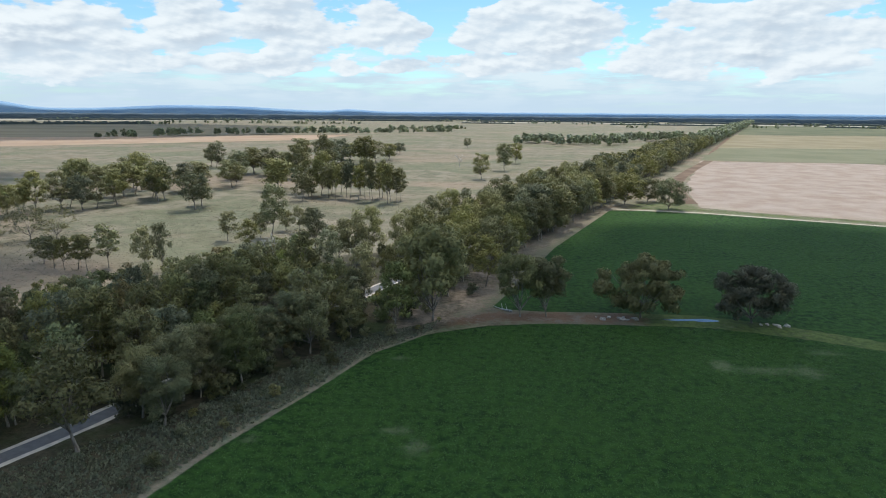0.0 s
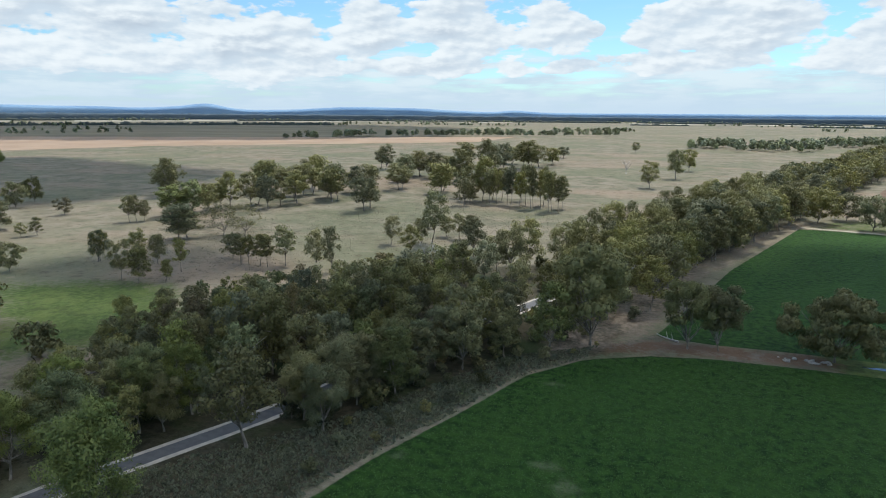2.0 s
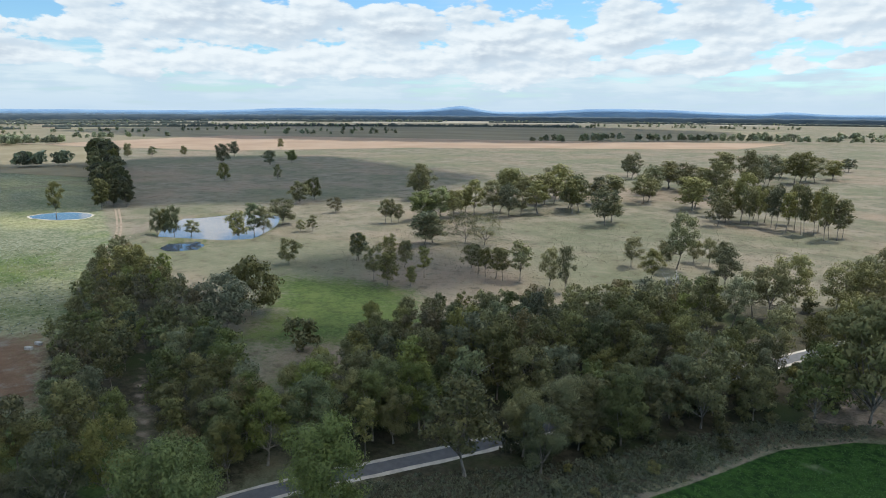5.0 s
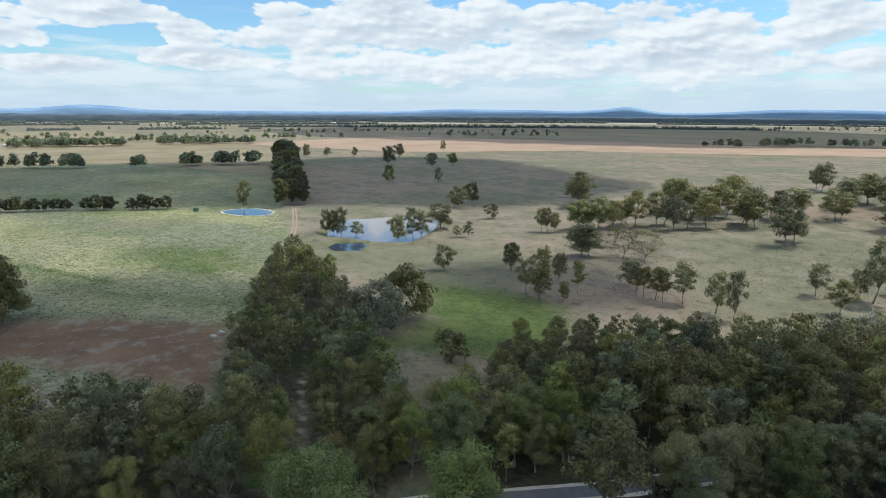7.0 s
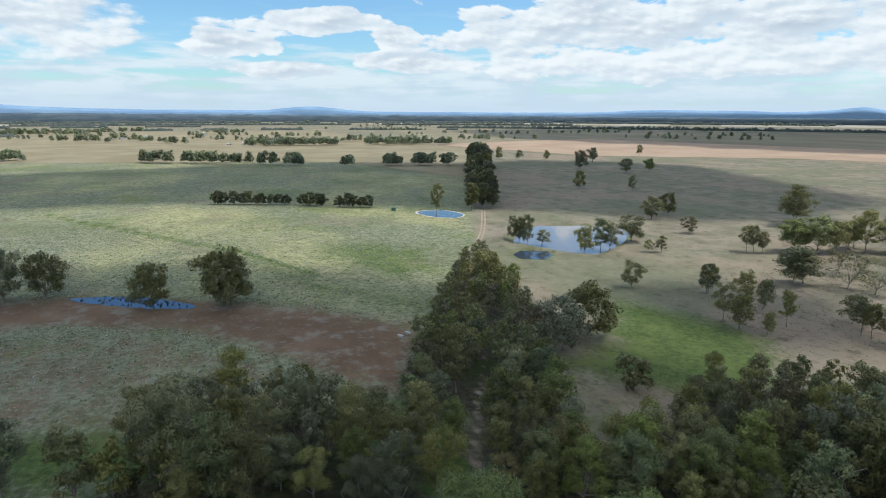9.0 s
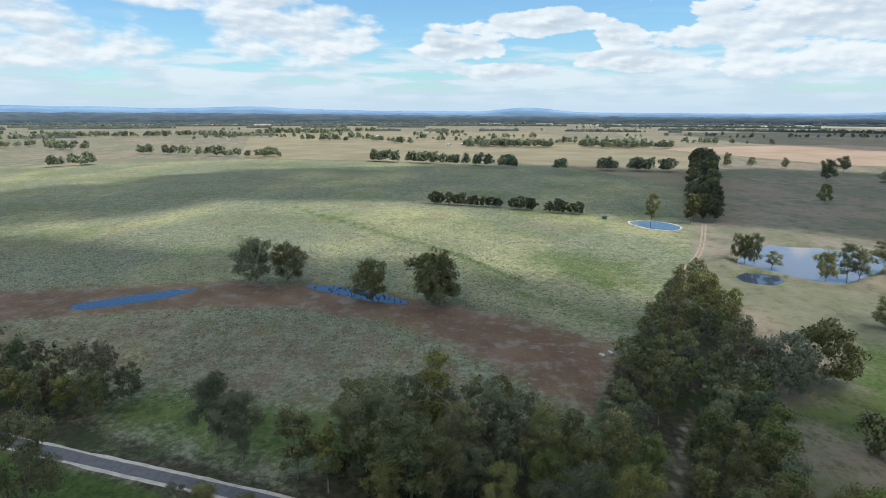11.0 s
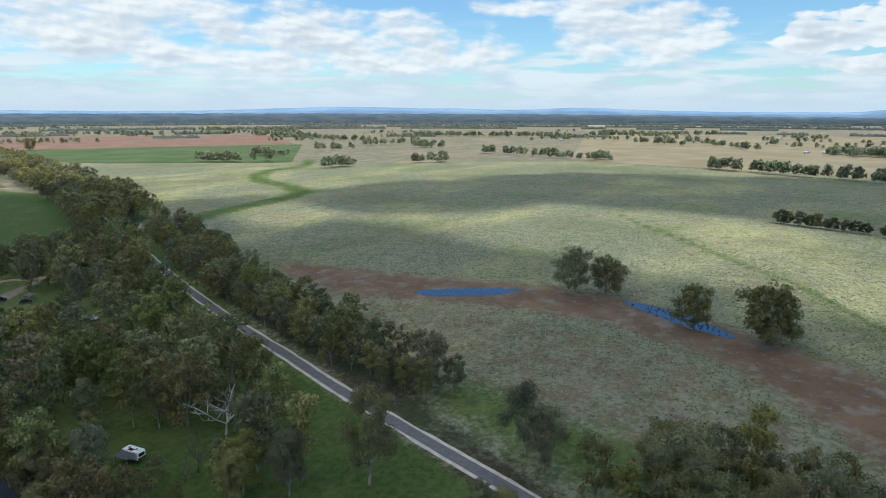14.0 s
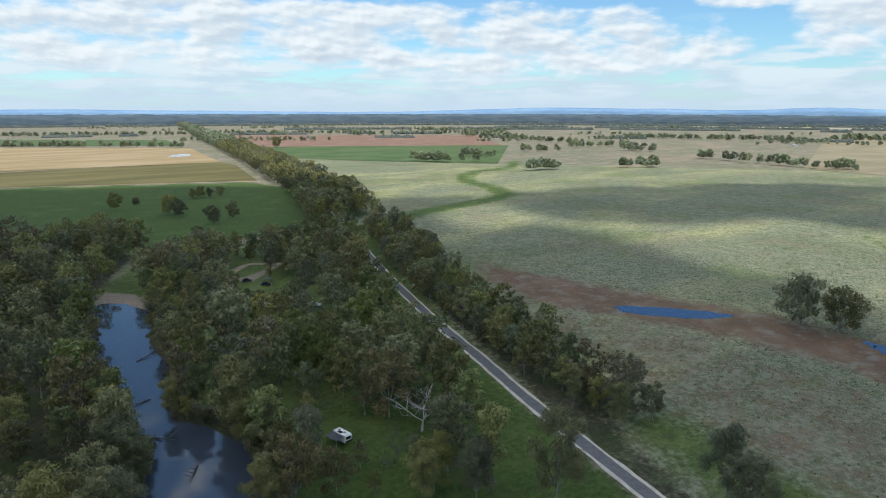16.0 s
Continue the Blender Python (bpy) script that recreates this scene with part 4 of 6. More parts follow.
# how a kind grows: bare stem, forks, stem radius, lobes, lobe size, how far lobes reach down
KINDS = {
    "gum": (0.22, 5, 0.019, 17, 0.118, 0.24), "open": (0.22, 6, 0.017, 17, 0.130, 0.24), "thin": (0.18, 7, 0.012, 20, 0.120, 0.22), "round": (0.06, 6, 0.014, 20, 0.16, 0.24),
    "bush": (0.08, 4, 0.02, 7, 0.26, 0.16), "slim": (0.32, 4, 0.012, 12, 0.105, 0.32), "dead": (0.24, 5, 0.019, 0, 0, 0),
    "tall": (0.30, 5, 0.018, 17, 0.120, 0.30), "dense": (0.12, 5, 0.02, 17, 0.165, 0.18), "vase": (0.07, 8, 0.017, 20, 0.130, 0.34), "broad": (0.07, 8, 0.026, 36, 0.15, 0.20), "far": (0.2, 3, 0.02, 7, 0.2, 0.3),
}


PUFFS = {"gum": 8, "round": 6, "far": 5}


def grow(seed, h, width, style, leaf, per, sides=6):
    """Limb and leaf geometry of one tree of height h: (trunk verts, faces), (crown verts, faces)."""
    rng, nr = random.Random(seed), np.random.default_rng(seed)
    tv, tf, centres = [], [], []
    clear, forks, r0, lobes, lobe, low = KINDS[style]
    r0 *= h
    trunk_top = h * max(clear, 0.12) * rng.uniform(0.85, 1.15)
    p = limb(rng, Vector((0, 0, -0.3)), Vector((rng.uniform(-0.15, 0.15), rng.uniform(-0.15, 0.15), 1)), trunk_top + 0.3, r0, tv, tf, sides, 0.07, 3, 0.2)
    top = p[-1]
    spots = []
    for i in range(lobes):
        # lobes spiral up an uneven dome
        t = (i + rng.uniform(0.1, 0.9)) / lobes
        a = i * 2.4 + rng.uniform(-0.5, 0.5)
        zz = low + (0.90 - low) * t
        rim = math.sqrt(max(0.03, 1 - (max(0.0, t - 0.35) / 0.68) ** 2)) * (0.75 + 0.25 * min(1, t / 0.3))
        rr = (width * 0.5 - lobe * h * 0.6) * rim * (rng.uniform(0.25, 1.1) if lobes > 20 else rng.uniform(0.45, 1.12))
        size = lobe * h * rng.uniform(0.7, 1.25)
        spots.append((Vector((math.cos(a) * rr + top.x * t, math.sin(a) * rr + top.y * t, min(zz * h, h - size * 0.8))), size))
    n_limbs = forks if lobes == 0 else max(forks, min(lobes, forks + 4))
    for f in range(n_limbs):
        base = p[-2].lerp(top, rng.uniform(0.2, 1))
        if lobes:
            goal = spots[(f * lobes) // n_limbs][0]
            if goal.z < base.z:
                base = p[1].lerp(p[2], rng.random())
            way, length = goal - base, (goal - base).length * 0.95
        else:
            a = 2 * math.pi * (f + rng.uniform(-0.3, 0.3)) / forks
            way, length = Vector((math.cos(a) * 0.6, math.sin(a) * 0.6, 1)), (h - trunk_top) * rng.uniform(0.6, 0.95)
        pts = limb(rng, base, way, length, r0 * (0.5 if f < forks else 0.3), tv, tf, max(3, sides - 1), 0.13 if lobes else 0.38, 4 if sides > 3 else 2)
        for b in range((2 if sides > 4 else 1) if lobes else 5):
            q = pts[rng.randint(1, len(pts) - 2)]
            w2 = Vector((rng.uniform(-1, 1), rng.uniform(-1, 1), rng.uniform(0.1, 0.9)))
            sub = limb(rng, q, w2, length * rng.uniform(0.25, 0.45), r0 * 0.2, tv, tf, max(3, sides - 3), 0.3, 3)
            if not lobes:
                for _ in range(2):
                    limb(rng, sub[rng.randint(1, 3)], Vector((rng.uniform(-1, 1), rng.uniform(-1, 1), rng.uniform(0, 1))), length * 0.22, r0 * 0.11, tv, tf, 3, 0.4, 2)
    if not lobes:
        return (tv, tf), None
    for c, size in spots:
        for j in range(PUFFS.get(style, 7)):
            d = Vector((rng.gauss(0, 1), rng.gauss(0, 1), rng.gauss(0.35, 0.8))).normalized()
            centres.append((c + Vector((d.x, d.y, d.z * 0.75)) * size * rng.uniform(0.4, 0.85), size * rng.uniform(0.4, 0.68), c))
    return (tv, tf), leaves(nr, centres, leaf, per, top)


LABELS = {
    "far": ("eucalyptus_tree", "far eucalyptus", "tree"),
    "gum": ("eucalyptus_tree", "tall grey-green eucalyptus with spreading leafy crown", "tree"),
    "thin": ("paddock_tree", "sparse grey eucalyptus with bare spreading limbs", "tree"),
    "open": ("paddock_tree", "open-crowned olive eucalyptus standing in dry grass", "tree"),
    "round": ("young_tree", "young bright green tree with dense domed crown", "tree"),
    "bush": ("shrub", "dense dark green rounded shrub", "shrub"),
    "slim": ("slender_tree", "slender pale-trunked eucalyptus with thin crown", "tree"),
    "tall": ("river_gum", "tall olive eucalyptus with bare trunk and flat crown", "tree"),
    "dense": ("paddock_tree", "rounded dense grey-green tree in open paddock", "tree"),
    "vase": ("creek_tree", "dark multi-stemmed eucalyptus with upright spreading limbs", "tree"),
    "broad": ("creek_tree", "broad dark multi-stemmed tree beside the creek", "tree"),
    "dead": ("dead_tree", "leafless dead tree with bleached forked branches", "tree"),
}
TEMPLATES = {}


def template(key, seed, h, width, style, mat, leaf, per, sides=6, bark=None):
    (tv, tf), crown = grow(seed, h, width, style, leaf, per, sides)
    trunk = mesh_from("trunk", tv, tf, [bark or BARK], True)
    cm = None
    if crown is not None:
        cm = leaf_mesh("crown", crown[0], crown[1], mat)
    TEMPLATES.setdefault(key, []).append((trunk, cm, h, style, crown, mat))


for tier, leaf, per, sides in (("gum", 0.24, 86, 6), ("gum_mid", 0.46, 22, 4), ("stand", 0.80, 6.0, 3)):
    for s in range(3):
        template(tier, 11 + s, 20, 11.5, "gum", LEAF_GREY, leaf, per, sides)
        template(tier, 31 + s, 20, 13.0, "gum", LEAF_OLIVE, leaf, per, sides)
    for s in range(2):
        template(tier, 41 + s, 18, 11, "gum", LEAF_GREEN, leaf, per, sides)
    template(tier, 47, 18, 13, "gum", LEAF_BRONZE, leaf, per, sides)
for s in range(4):
    template("avenue", 151 + s, 20, 14, "tall", (LEAF_GREY, LEAF_OLIVE)[s % 2], 1.0, 3.8, 3)
for s in range(5):
    template("open", 51 + s, 18, 11, "open", (LEAF_OLIVE, LEAF_GREY, LEAF_OLIVE)[s % 3], 0.46, 19, 4)
for s in range(2):
    template("thin", 181 + s, 16, 13, "thin", LEAF_GREY, 0.30, 16, 5)
for s in range(2):
    template("round", 61 + s, 13, 9.0, "round", LEAF_YOUNG, 0.16, 190, 6)
for s in range(4):
    template("tall", 141 + s, 20, 13.5, "tall", (LEAF_OLIVE, LEAF_GREY)[s % 2], 0.42, 25, 5)
for s in range(3):
    template("dense", 131 + s, 16, 14.5, "dense", (LEAF_GREY, LEAF_GREY, LEAF_OLIVE)[s], 0.5, 22, 4)
for s in range(3):
    template("slim", 71 + s, 15, 6, "slim", LEAF_OLIVE, 0.42, 30, 4)
for s in range(2):
    template("bush", 81 + s, 6, 6.5, "bush", (LEAF_DARK, LEAF_GREY)[s], 0.5, 26, 4)
for s in range(3):
    template("hedge", 161 + s, 10, 9.5, "dense", LEAF_DARK, 0.7, 16, 4)
for s in range(3):
    template("shelter", 91 + s, 20, 12, "gum", (LEAF_DARK, LEAF_GREY, LEAF_DARK)[s], 1.0, 7, 3)
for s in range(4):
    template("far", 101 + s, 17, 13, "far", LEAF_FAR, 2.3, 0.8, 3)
for s in range(3):
    template("vase", 171 + s, 18, 14.5, "vase", (LEAF_OLIVE, LEAF_GREY, LEAF_OLIVE)[s], 0.38, 58, 6)
for s in range(2):
    template("broad", 121 + s, 16, 23, "broad", (LEAF_BRONZE, LEAF_GREY)[s % 2], 0.40, 62, 6)
template("dead", 111, 17, 9, "dead", None, 1, 1, 5, BARK_PALE)
template("dead", 112, 14, 7, "dead", None, 1, 1, 5, BARK_PALE)
template("stag", 113, 13, 4, "dead", None, 1, 1, 5, BARK_DARK)
place_rng = random.Random(5)


def plant(key, x, y, h, group="", label="", z=0.0, wide=1.0, spread=0.0, pick=None):
    """One tree: a template of that kind at height h, with a crown of that spread."""
    i = place_rng.randrange(len(TEMPLATES[key])) if pick is None else pick % len(TEMPLATES[key])
    trunk, crown, th, style, geometry, mat = TEMPLATES[key][i]
    name, lab, cat = LABELS[style]
    ob = new(name)
    tagged(ob, label or lab, cat, group)
    t = new("trunk", trunk)
    t.parent = ob
    s = h / th
    if crown:
        c = new("crown", crown)
        c.parent = ob
        if spread:
            across = 2 * float(np.percentile(np.hypot(geometry[0][:, 0], geometry[0][:, 1]), 95))
            wide = min(1.8, max(0.5, spread / (across * s)))
    ob.matrix_world = Matrix.LocRotScale((x, y, z), Euler((0, 0, place_rng.uniform(0, 6.28))), (s * wide, s * wide, s))
    return ob


def plant_all(rows, kinds, group, label="", cover=0.9):
    """Trees of known place, height and spread."""
    for x, y, h, w in rows:
        plant(place_rng.choice(kinds), x, y, h, group, label, spread=w * cover)


def scatter(poly, gap, seed, keep=None, tries=6000):
    """Spots at least gap apart in the polygon."""
    rng = np.random.default_rng(seed)
    xs, ys = [p[0] for p in poly], [p[1] for p in poly]
    px, py = rng.uniform(min(xs), max(xs), tries), rng.uniform(min(ys), max(ys), tries)
    ok = inside(px, py, poly)
    if keep:
        ok &= keep(px, py)
    cells, got = {}, []
    for x, y in zip(px[ok].tolist(), py[ok].tolist()):
        i, j = int(x // gap), int(y // gap)
        near = [q for a in (-1, 0, 1) for b in (-1, 0, 1) for q in cells.get((i + a, j + b), ())]
        if all((x - q[0]) ** 2 + (y - q[1]) ** 2 > gap * gap for q in near):
            got.append((x, y))
            cells.setdefault((i, j), []).append((x, y))
    return got


def keep_wood(x, y):
    """Clear of the road, the clearings and the river."""
    ok = (line_dist(x, y, ROAD) > 4.5) & (signed(x, y, RIVER) < -0.6)
    ok &= (signed(x, y, ROADSIDE) < 0) & (line_dist(x, y, BELT_TRACK) > 4.2) & (signed(x, y, GLADE_GRASS) < -2)
    for poly in LUSH[1:4] + CLEARING_DIRT:
        ok &= signed(x, y, poly) < -0.7
    return ok


GLADES = [((-87, -114.5), 8.0), ((-139, -216), 4.0), ((-137, -262), 9.0), ((-113, -229), 4.0), ((-150, -303), 9.0), ((-104, -104), 5.0), ((-88, -97), 4.0)]


def glade_height(x, y, h):
    """Trees stay low on the northern side of the clearings."""
    for (cx, cy), w in GLADES:
        n = math.hypot(-9 - cx, 11 - cy)
        ux, uy = (-9 - cx) / n, (11 - cy) / n
        along, across = (x - cx) * ux + (y - cy) * uy, abs((x - cx) * uy - (y - cy) * ux)
        if -6 < along < n * 0.3 and across < w:
            h = min(h, max(0.0, along) / n * 80 * 0.92)
    return h


mid_spots = []      # (x, y, height) of trees of the denser stands
avenue_spots = []
far_spots = []      # (x, y, height) of trees that stay small in view
wood_rng = random.Random(77)
for name, gap, lo, hi in (("river", 6.2, 10, 19), ("belt", 6.2, 9, 15), ("verge", 6.8, 10, 18), ("west_strip", 6.4, 10, 17), ("camp", 8.2, 10, 22), ("east_bank", 9.0, 10, 21)):
    for x, y in scatter(WOODS[name], gap, len(name) * 7, keep_wood):
        h = wood_rng.uniform(lo, hi)
        if name == "belt" and x < -170:
            h *= 0.8
        if name == "river":
            # lower towards the paddock
            h = min(h, 10.5 + 0.2 * float(line_dist(np.array(x), np.array(y), [(-38, 232), (-72, 214), (-92, 182), (-113, 152), (-128, 126), (-112, 98)])))
        if y < -50:
            h = glade_height(x, y, h)
            if h < 5:
                continue
        near = math.hypot(x + 5, y - 8)
        if name == "river" and y > 150 and x > -60 + wood_rng.uniform(-8, 8):
            east = x > np.interp(y, [140, 192, 263], [-50, -28.5, 3.9])
            if wood_rng.random() < (0.30 if east else 0.46):
                plant("tall", x, y, wood_rng.uniform(13, 21), "trees of the river woods")
            continue
        if near > 175 or (name == "belt" and near > 150):
            mid_spots.append((x, y, h))
        else:
            key = "gum" if near < 118 else "gum_mid"
            if wood_rng.random() < 0.14:
                key = "slim"
            # kinds keep together in patches
            soil = noise.noise((x * 0.035, y * 0.035, 6)) + wood_rng.uniform(-0.25, 0.25)
            sort = wood_rng.choice((6, 7)) if soil > 0.22 else 8 if soil < -0.46 else wood_rng.choice((0, 2, 4)) if soil > -0.02 else wood_rng.choice((1, 3, 5))
            plant(key, x, y, h, "trees of the river woods", pick=sort if key != "slim" else None)

# trees and shrubs leaning over the river banks
bank_rng = random.Random(63)
for bank, off in (([(-53, -92), (-62, -108), (-66, -121), (-66, -132), (-63, -145), (-58, -157), (-62, -170), (-70, -193), (-72, -220), (-82, -250)], -2.0), ([(-63, -250), (-58, -226), (-50, -204), (-48, -186), (-45, -168), (-47, -156), (-49, -145), (-46, -134), (-43, -126), (-37, -116), (-30, -98)], 2.0)):
    path = smooth_line(bank, 2)
    for x, y in path:
        x += off + bank_rng.uniform(-1, 1)
        h = glade_height(x, y, bank_rng.uniform(6, 14))
        if bank_rng.random() < 0.55 or h < 5:
            plant("bush", x, y, min(h, bank_rng.uniform(3, 5.5)) if h > 2 else 2.0, "river bank shrubs", "dark shrub hanging over the river bank", wide=1.1)
        else:
            plant("gum_mid", x, y, h, "trees of the river banks", "eucalyptus leaning over the still river")

# trees of the paddocks: x, y, height, spread
SPINNEY = [(-253, 257, 14, 9), (-250, 259, 14, 9), (-248, 262, 12, 8), (-197, 185, 13, 8), (-169, 167, 14, 8), (-160, 165, 13, 9), (-183, 189, 13, 8), (-174, 189, 12, 7), (-157, 182, 13, 6), (-153, 170, 8, 5), (-153, 206, 10, 10), (-145, 200, 12, 8), (-140, 198, 12, 6), (-136, 199, 13, 8), (-132, 198, 13, 7), (-127, 202, 16, 9), (-114, 201, 16, 9), (-107, 200, 18, 7)]
PALE_TREES = [(-105, 251, 13, 10), (-90, 234, 13, 10), (-94, 259, 12, 9), (-89, 258, 24, 16), (-88, 276, 10, 9), (-81, 273, 12, 8), (-74, 266, 13, 10)]
WEST_GROVE = [(-198, 228, 17, 19), (-245, 279, 18, 18), (-304, 342, 27, 23), (-239, 288, 20, 16), (-236, 297, 18, 13), (-233, 313, 23, 16), (-227, 325, 22, 18), (-214, 323, 20, 16), (-252, 378, 25, 21), (-207, 344, 22, 19), (-224, 380, 23, 20), (-230, 413, 26, 23), (-192, 361, 23, 17), (-192, 369, 24, 19), (-194, 401, 21, 20), (-199, 435, 19, 18), (-156, 332, 22, 20), (-239, 380, 20, 18)]
SPARSE_TREES = [(-186, 244, 16, 17), (-176, 246, 16, 21), (-206, 262, 19, 13)]
NORTH_GROVE = [(-250, 582, 26, 20), (-175, 432, 20, 21), (-191, 483, 24, 21), (-195, 530, 24, 25), (-139, 422, 23, 23), (-176, 518, 24, 22), (-108, 373, 18, 14), (-147, 492, 28, 23), (-109, 398, 26, 18), (-102, 395, 30, 16), (-137, 545, 35, 24), (-136, 600, 30, 24), (-146, 693, 20, 25), (-120, 642, 31, 27), (-112, 668, 25, 25), (-104, 702, 20, 18), (-105, 809, 16, 17), (-181, 632, 28, 25), (-173, 546, 19, 22)]
TREE_ROW = [(-95, 385, 22, 10), (-91, 387, 23, 9), (-84, 387, 23, 9), (-81, 384, 25, 9), (-75, 379, 23, 9), (-79, 406, 21, 10), (-67, 376, 28, 9), (-65, 373, 25, 8), (-62, 381, 24, 8), (-55, 365, 25, 9), (-54, 372, 24, 9), (-50, 369, 22, 10), (-49, 380, 20, 9), (-91, 402, 23, 10), (-73, 390, 26, 9), (-62, 392, 25, 9)]
DAM_TREES = [(-315, 156, 14, 8), (-305, 160, 16, 9), (-298, 165, 9, 10), (-275, 177, 14, 10), (-278, 188, 17, 11), (-276, 192, 15, 9), (-291, 215, 16, 17), (-353, 274, 15, 16), (-361, 293, 16, 12), (-303, 263, 10, 10), (-268, 209, 7, 6), (-265, 215, 9, 6), (-311, 158, 14, 7)]
PLAIN_TREES = [(-689, 417, 24, 21), (-780, 491, 22, 16), (-632, 445, 18, 18), (-633, 477, 17, 15), (-520, 318, 16, 13), (-480, 347, 16, 9), (-878, 638, 19, 14), (-866, 386, 19, 13), (-864, 417, 14, 14), (-847, 454, 14, 12), (-197, 184, 13, 9)]
plant_all(SPINNEY, ("open", "open", "slim", "tall"), "spinney in the dry paddock", "olive eucalyptus of a small paddock spinney")
plant_all(PALE_TREES, ("open", "tall"), "pale trees in dry grass", "pale olive eucalyptus in trodden dry grass")
for x, y, h, w in WEST_GROVE + NORTH_GROVE:
    # a smaller tree behind each
    plant(place_rng.choice(("open", "slim", "tall")), x + place_rng.uniform(-12, 4), y + place_rng.uniform(5, 16), h * place_rng.uniform(0.65, 0.9), "grove in the dry paddock", spread=w * 0.75)
plant_all(WEST_GROVE, ("open", "open", "tall", "gum_mid"), "grove in the dry paddock")
plant_all(SPARSE_TREES, ("thin",), "sparse trees of the grove")
plant_all(NORTH_GROVE, ("open", "tall", "open"), "grove in the dry paddock")
plant_all(TREE_ROW, ("slim", "slim", "tall"), "tree row on dark litter", "slender bare-trunked eucalyptus in a tree row")
plant_all(DAM_TREES, ("gum_mid", "dense"), "trees on the dam bank", "eucalyptus on the bank of the farm dam", 1.0)
plant_all(PLAIN_TREES, ("dense", "gum_mid"), "scattered paddock trees", "lone dark eucalyptus on open grazed plain")
plant_all([(0, 511, 22, 17), (21, 589, 27, 17), (36, 677, 23, 18), (-22, 971, 16, 14)], ("open", "gum_mid"), "single paddock trees")
plant("gum_mid", -415, 144, 22, "single paddock trees", "tall dark eucalyptus beside a small dam", spread=10, pick=0)
plant("dense", -214, 162, 11, "single paddock trees", "round grey-green tree standing alone in grass", spread=10)
for x, y, h in [(-162, 102, 16), (-168, 114, 17), (-268, -70, 19), (-268, -57, 17), (-242, -17, 16), (-240, 7, 20), (-239, 9, 18)]:
    plant("dense", x, y, h * 1.06, "trees by the pools", "leafy eucalyptus beside the shallow pools", wide=1.0)
for x, y, h in [(106, 361, 18), (85, 377, 19), (102, 391, 15), (33, 286, 21), (24, 283, 22)]:
    plant("dense", x, y, h, "trees at the crop's corner", "broad dark eucalyptus at the crop's corner", wide=1.2)
plant("tall", -65, 240, 17, "trees of the river woods", wide=1.15)
for x, y, h in [(-9, 178, 18), (2, 190, 17), (6, 206, 20), (10, 220, 18), (12, 236, 21), (18, 250, 20), (26, 266, 19), (38, 300, 18), (46, 312, 20), (52, 326, 9), (62, 346, 18), (70, 366, 19)]:
    plant("tall", x, y, h, "avenue trees", "tall olive eucalyptus in a roadside avenue", wide=1.15)
plant_all([(-59, 99, 13, 9), (-55, 106, 15, 9), (-52, 112, 14, 9), (-49, 119, 16, 10), (-46, 126, 13, 9), (-43, 132, 15, 9), (-38, 139, 14, 8)], ("gum",), "trees of the road verge", "grey-green eucalyptus crowding the road verge")
plant_all([(-132, -37, 19, 12), (-127, -31, 17, 11), (-101, -21, 10, 8), (-97, -11, 11, 8), (-104, -30, 9, 7), (-95, -1, 12, 9), (-99, -16, 8, 7), (-107, -36, 8, 6)], ("gum",), "trees of the road verge", "grey-green eucalyptus crowding the road verge")
plant_all([(-33, 172, 17, 10), (-26, 178, 16, 9), (-20, 186, 18, 10), (-38, 164, 15, 9)], ("tall",), "trees of the road verge", "tall olive eucalyptus crowding the road verge")
for x, y, h, w in ((-92, 67, 15, 9), (-98, 62, 14, 9), (-89, 75, 16, 10), (-84, 85, 15, 9), (-101, 70, 15, 10), (-95, 80, 16, 10), (-80, 94, 15, 9)):
    plant("gum", x, y, h, "trees of the river woods", "fresh green eucalyptus in dense river woods", spread=w, pick=6 + int(h) % 2)
plant("vase", -12, 156, 26, "trees at the crop's edge", spread=19)
plant("tall", -63, 87, 19.5, "trees at the crop's edge", "olive eucalyptus with pale forked limbs beside road", wide=1.2)
plant("tall", -4, 202, 18, "trees at the crop's edge")
plant_all([(11, 161, 18, 15), (18, 162, 17, 13)], ("vase",), "creek trees")
for x, y, h in [(-70, -114, 12), (-69, -121, 15), (-66, -126, 14), (-71, -105, 9), (-67, -112, 12), (-40, -122, 17), (-42, -137, 15), (-34, -110, 16), (-43, -150, 16), (-57, -97, 14), (-60, -101, 13), (-26, -100, 17), (-24, -78, 18), (-89, -82, 15), (-93, -73, 15), (-85, -80, 13), (-120, -2, 23), (-127, -6, 20), (-112, 6, 20)]:
    plant("gum", x, y, h, "trees at the crop's edge")
plant_all([(43, 163, 17, 24), (71, 161, 15, 22)], ("broad",), "creek trees")
for x, y, h in [(-68.2, 61, 20.6), (-78.5, 43.4, 20.5)]:
    plant("round", x, y, h, "young trees by the road")
for x, y, h in [(-187, -444, 14), (-207, -453, 14), (-178, -508, 16), (-179, -489, 15), (-227, -591, 10), (-236, -594, 11), (-242, -588, 10), (-255, -593, 10), (-152, -563, 15), (-172, -576, 8), (-693, -1324, 26), (-181, -323, 15), (-185, -348, 13)]:
    plant("dense", x, y, h, "trees of the southern field", "rounded dark tree in a green field")
plant("dead", -22, 626, 17)
plant("dead", -104, -104, 16, wide=1.6, label="bleached dead gum with bare forked branches")
plant("stag", -85.5, -95.5, 8, label="dark broken dead stump in green grass")
plant("stag", -89.5, -96.4, 14, label="dark broken dead trunk in green grass")
plant("gum", -104.5, -61, 24, "trees of the camp", "tall grey-green eucalyptus with white trunk beside road", spread=12, pick=0)
plant("gum", -98, -121, 15, "trees of the camp", "dark teal-green eucalyptus beside the camp clearing", wide=1.1)
plant("dead", -70, 205, 16)
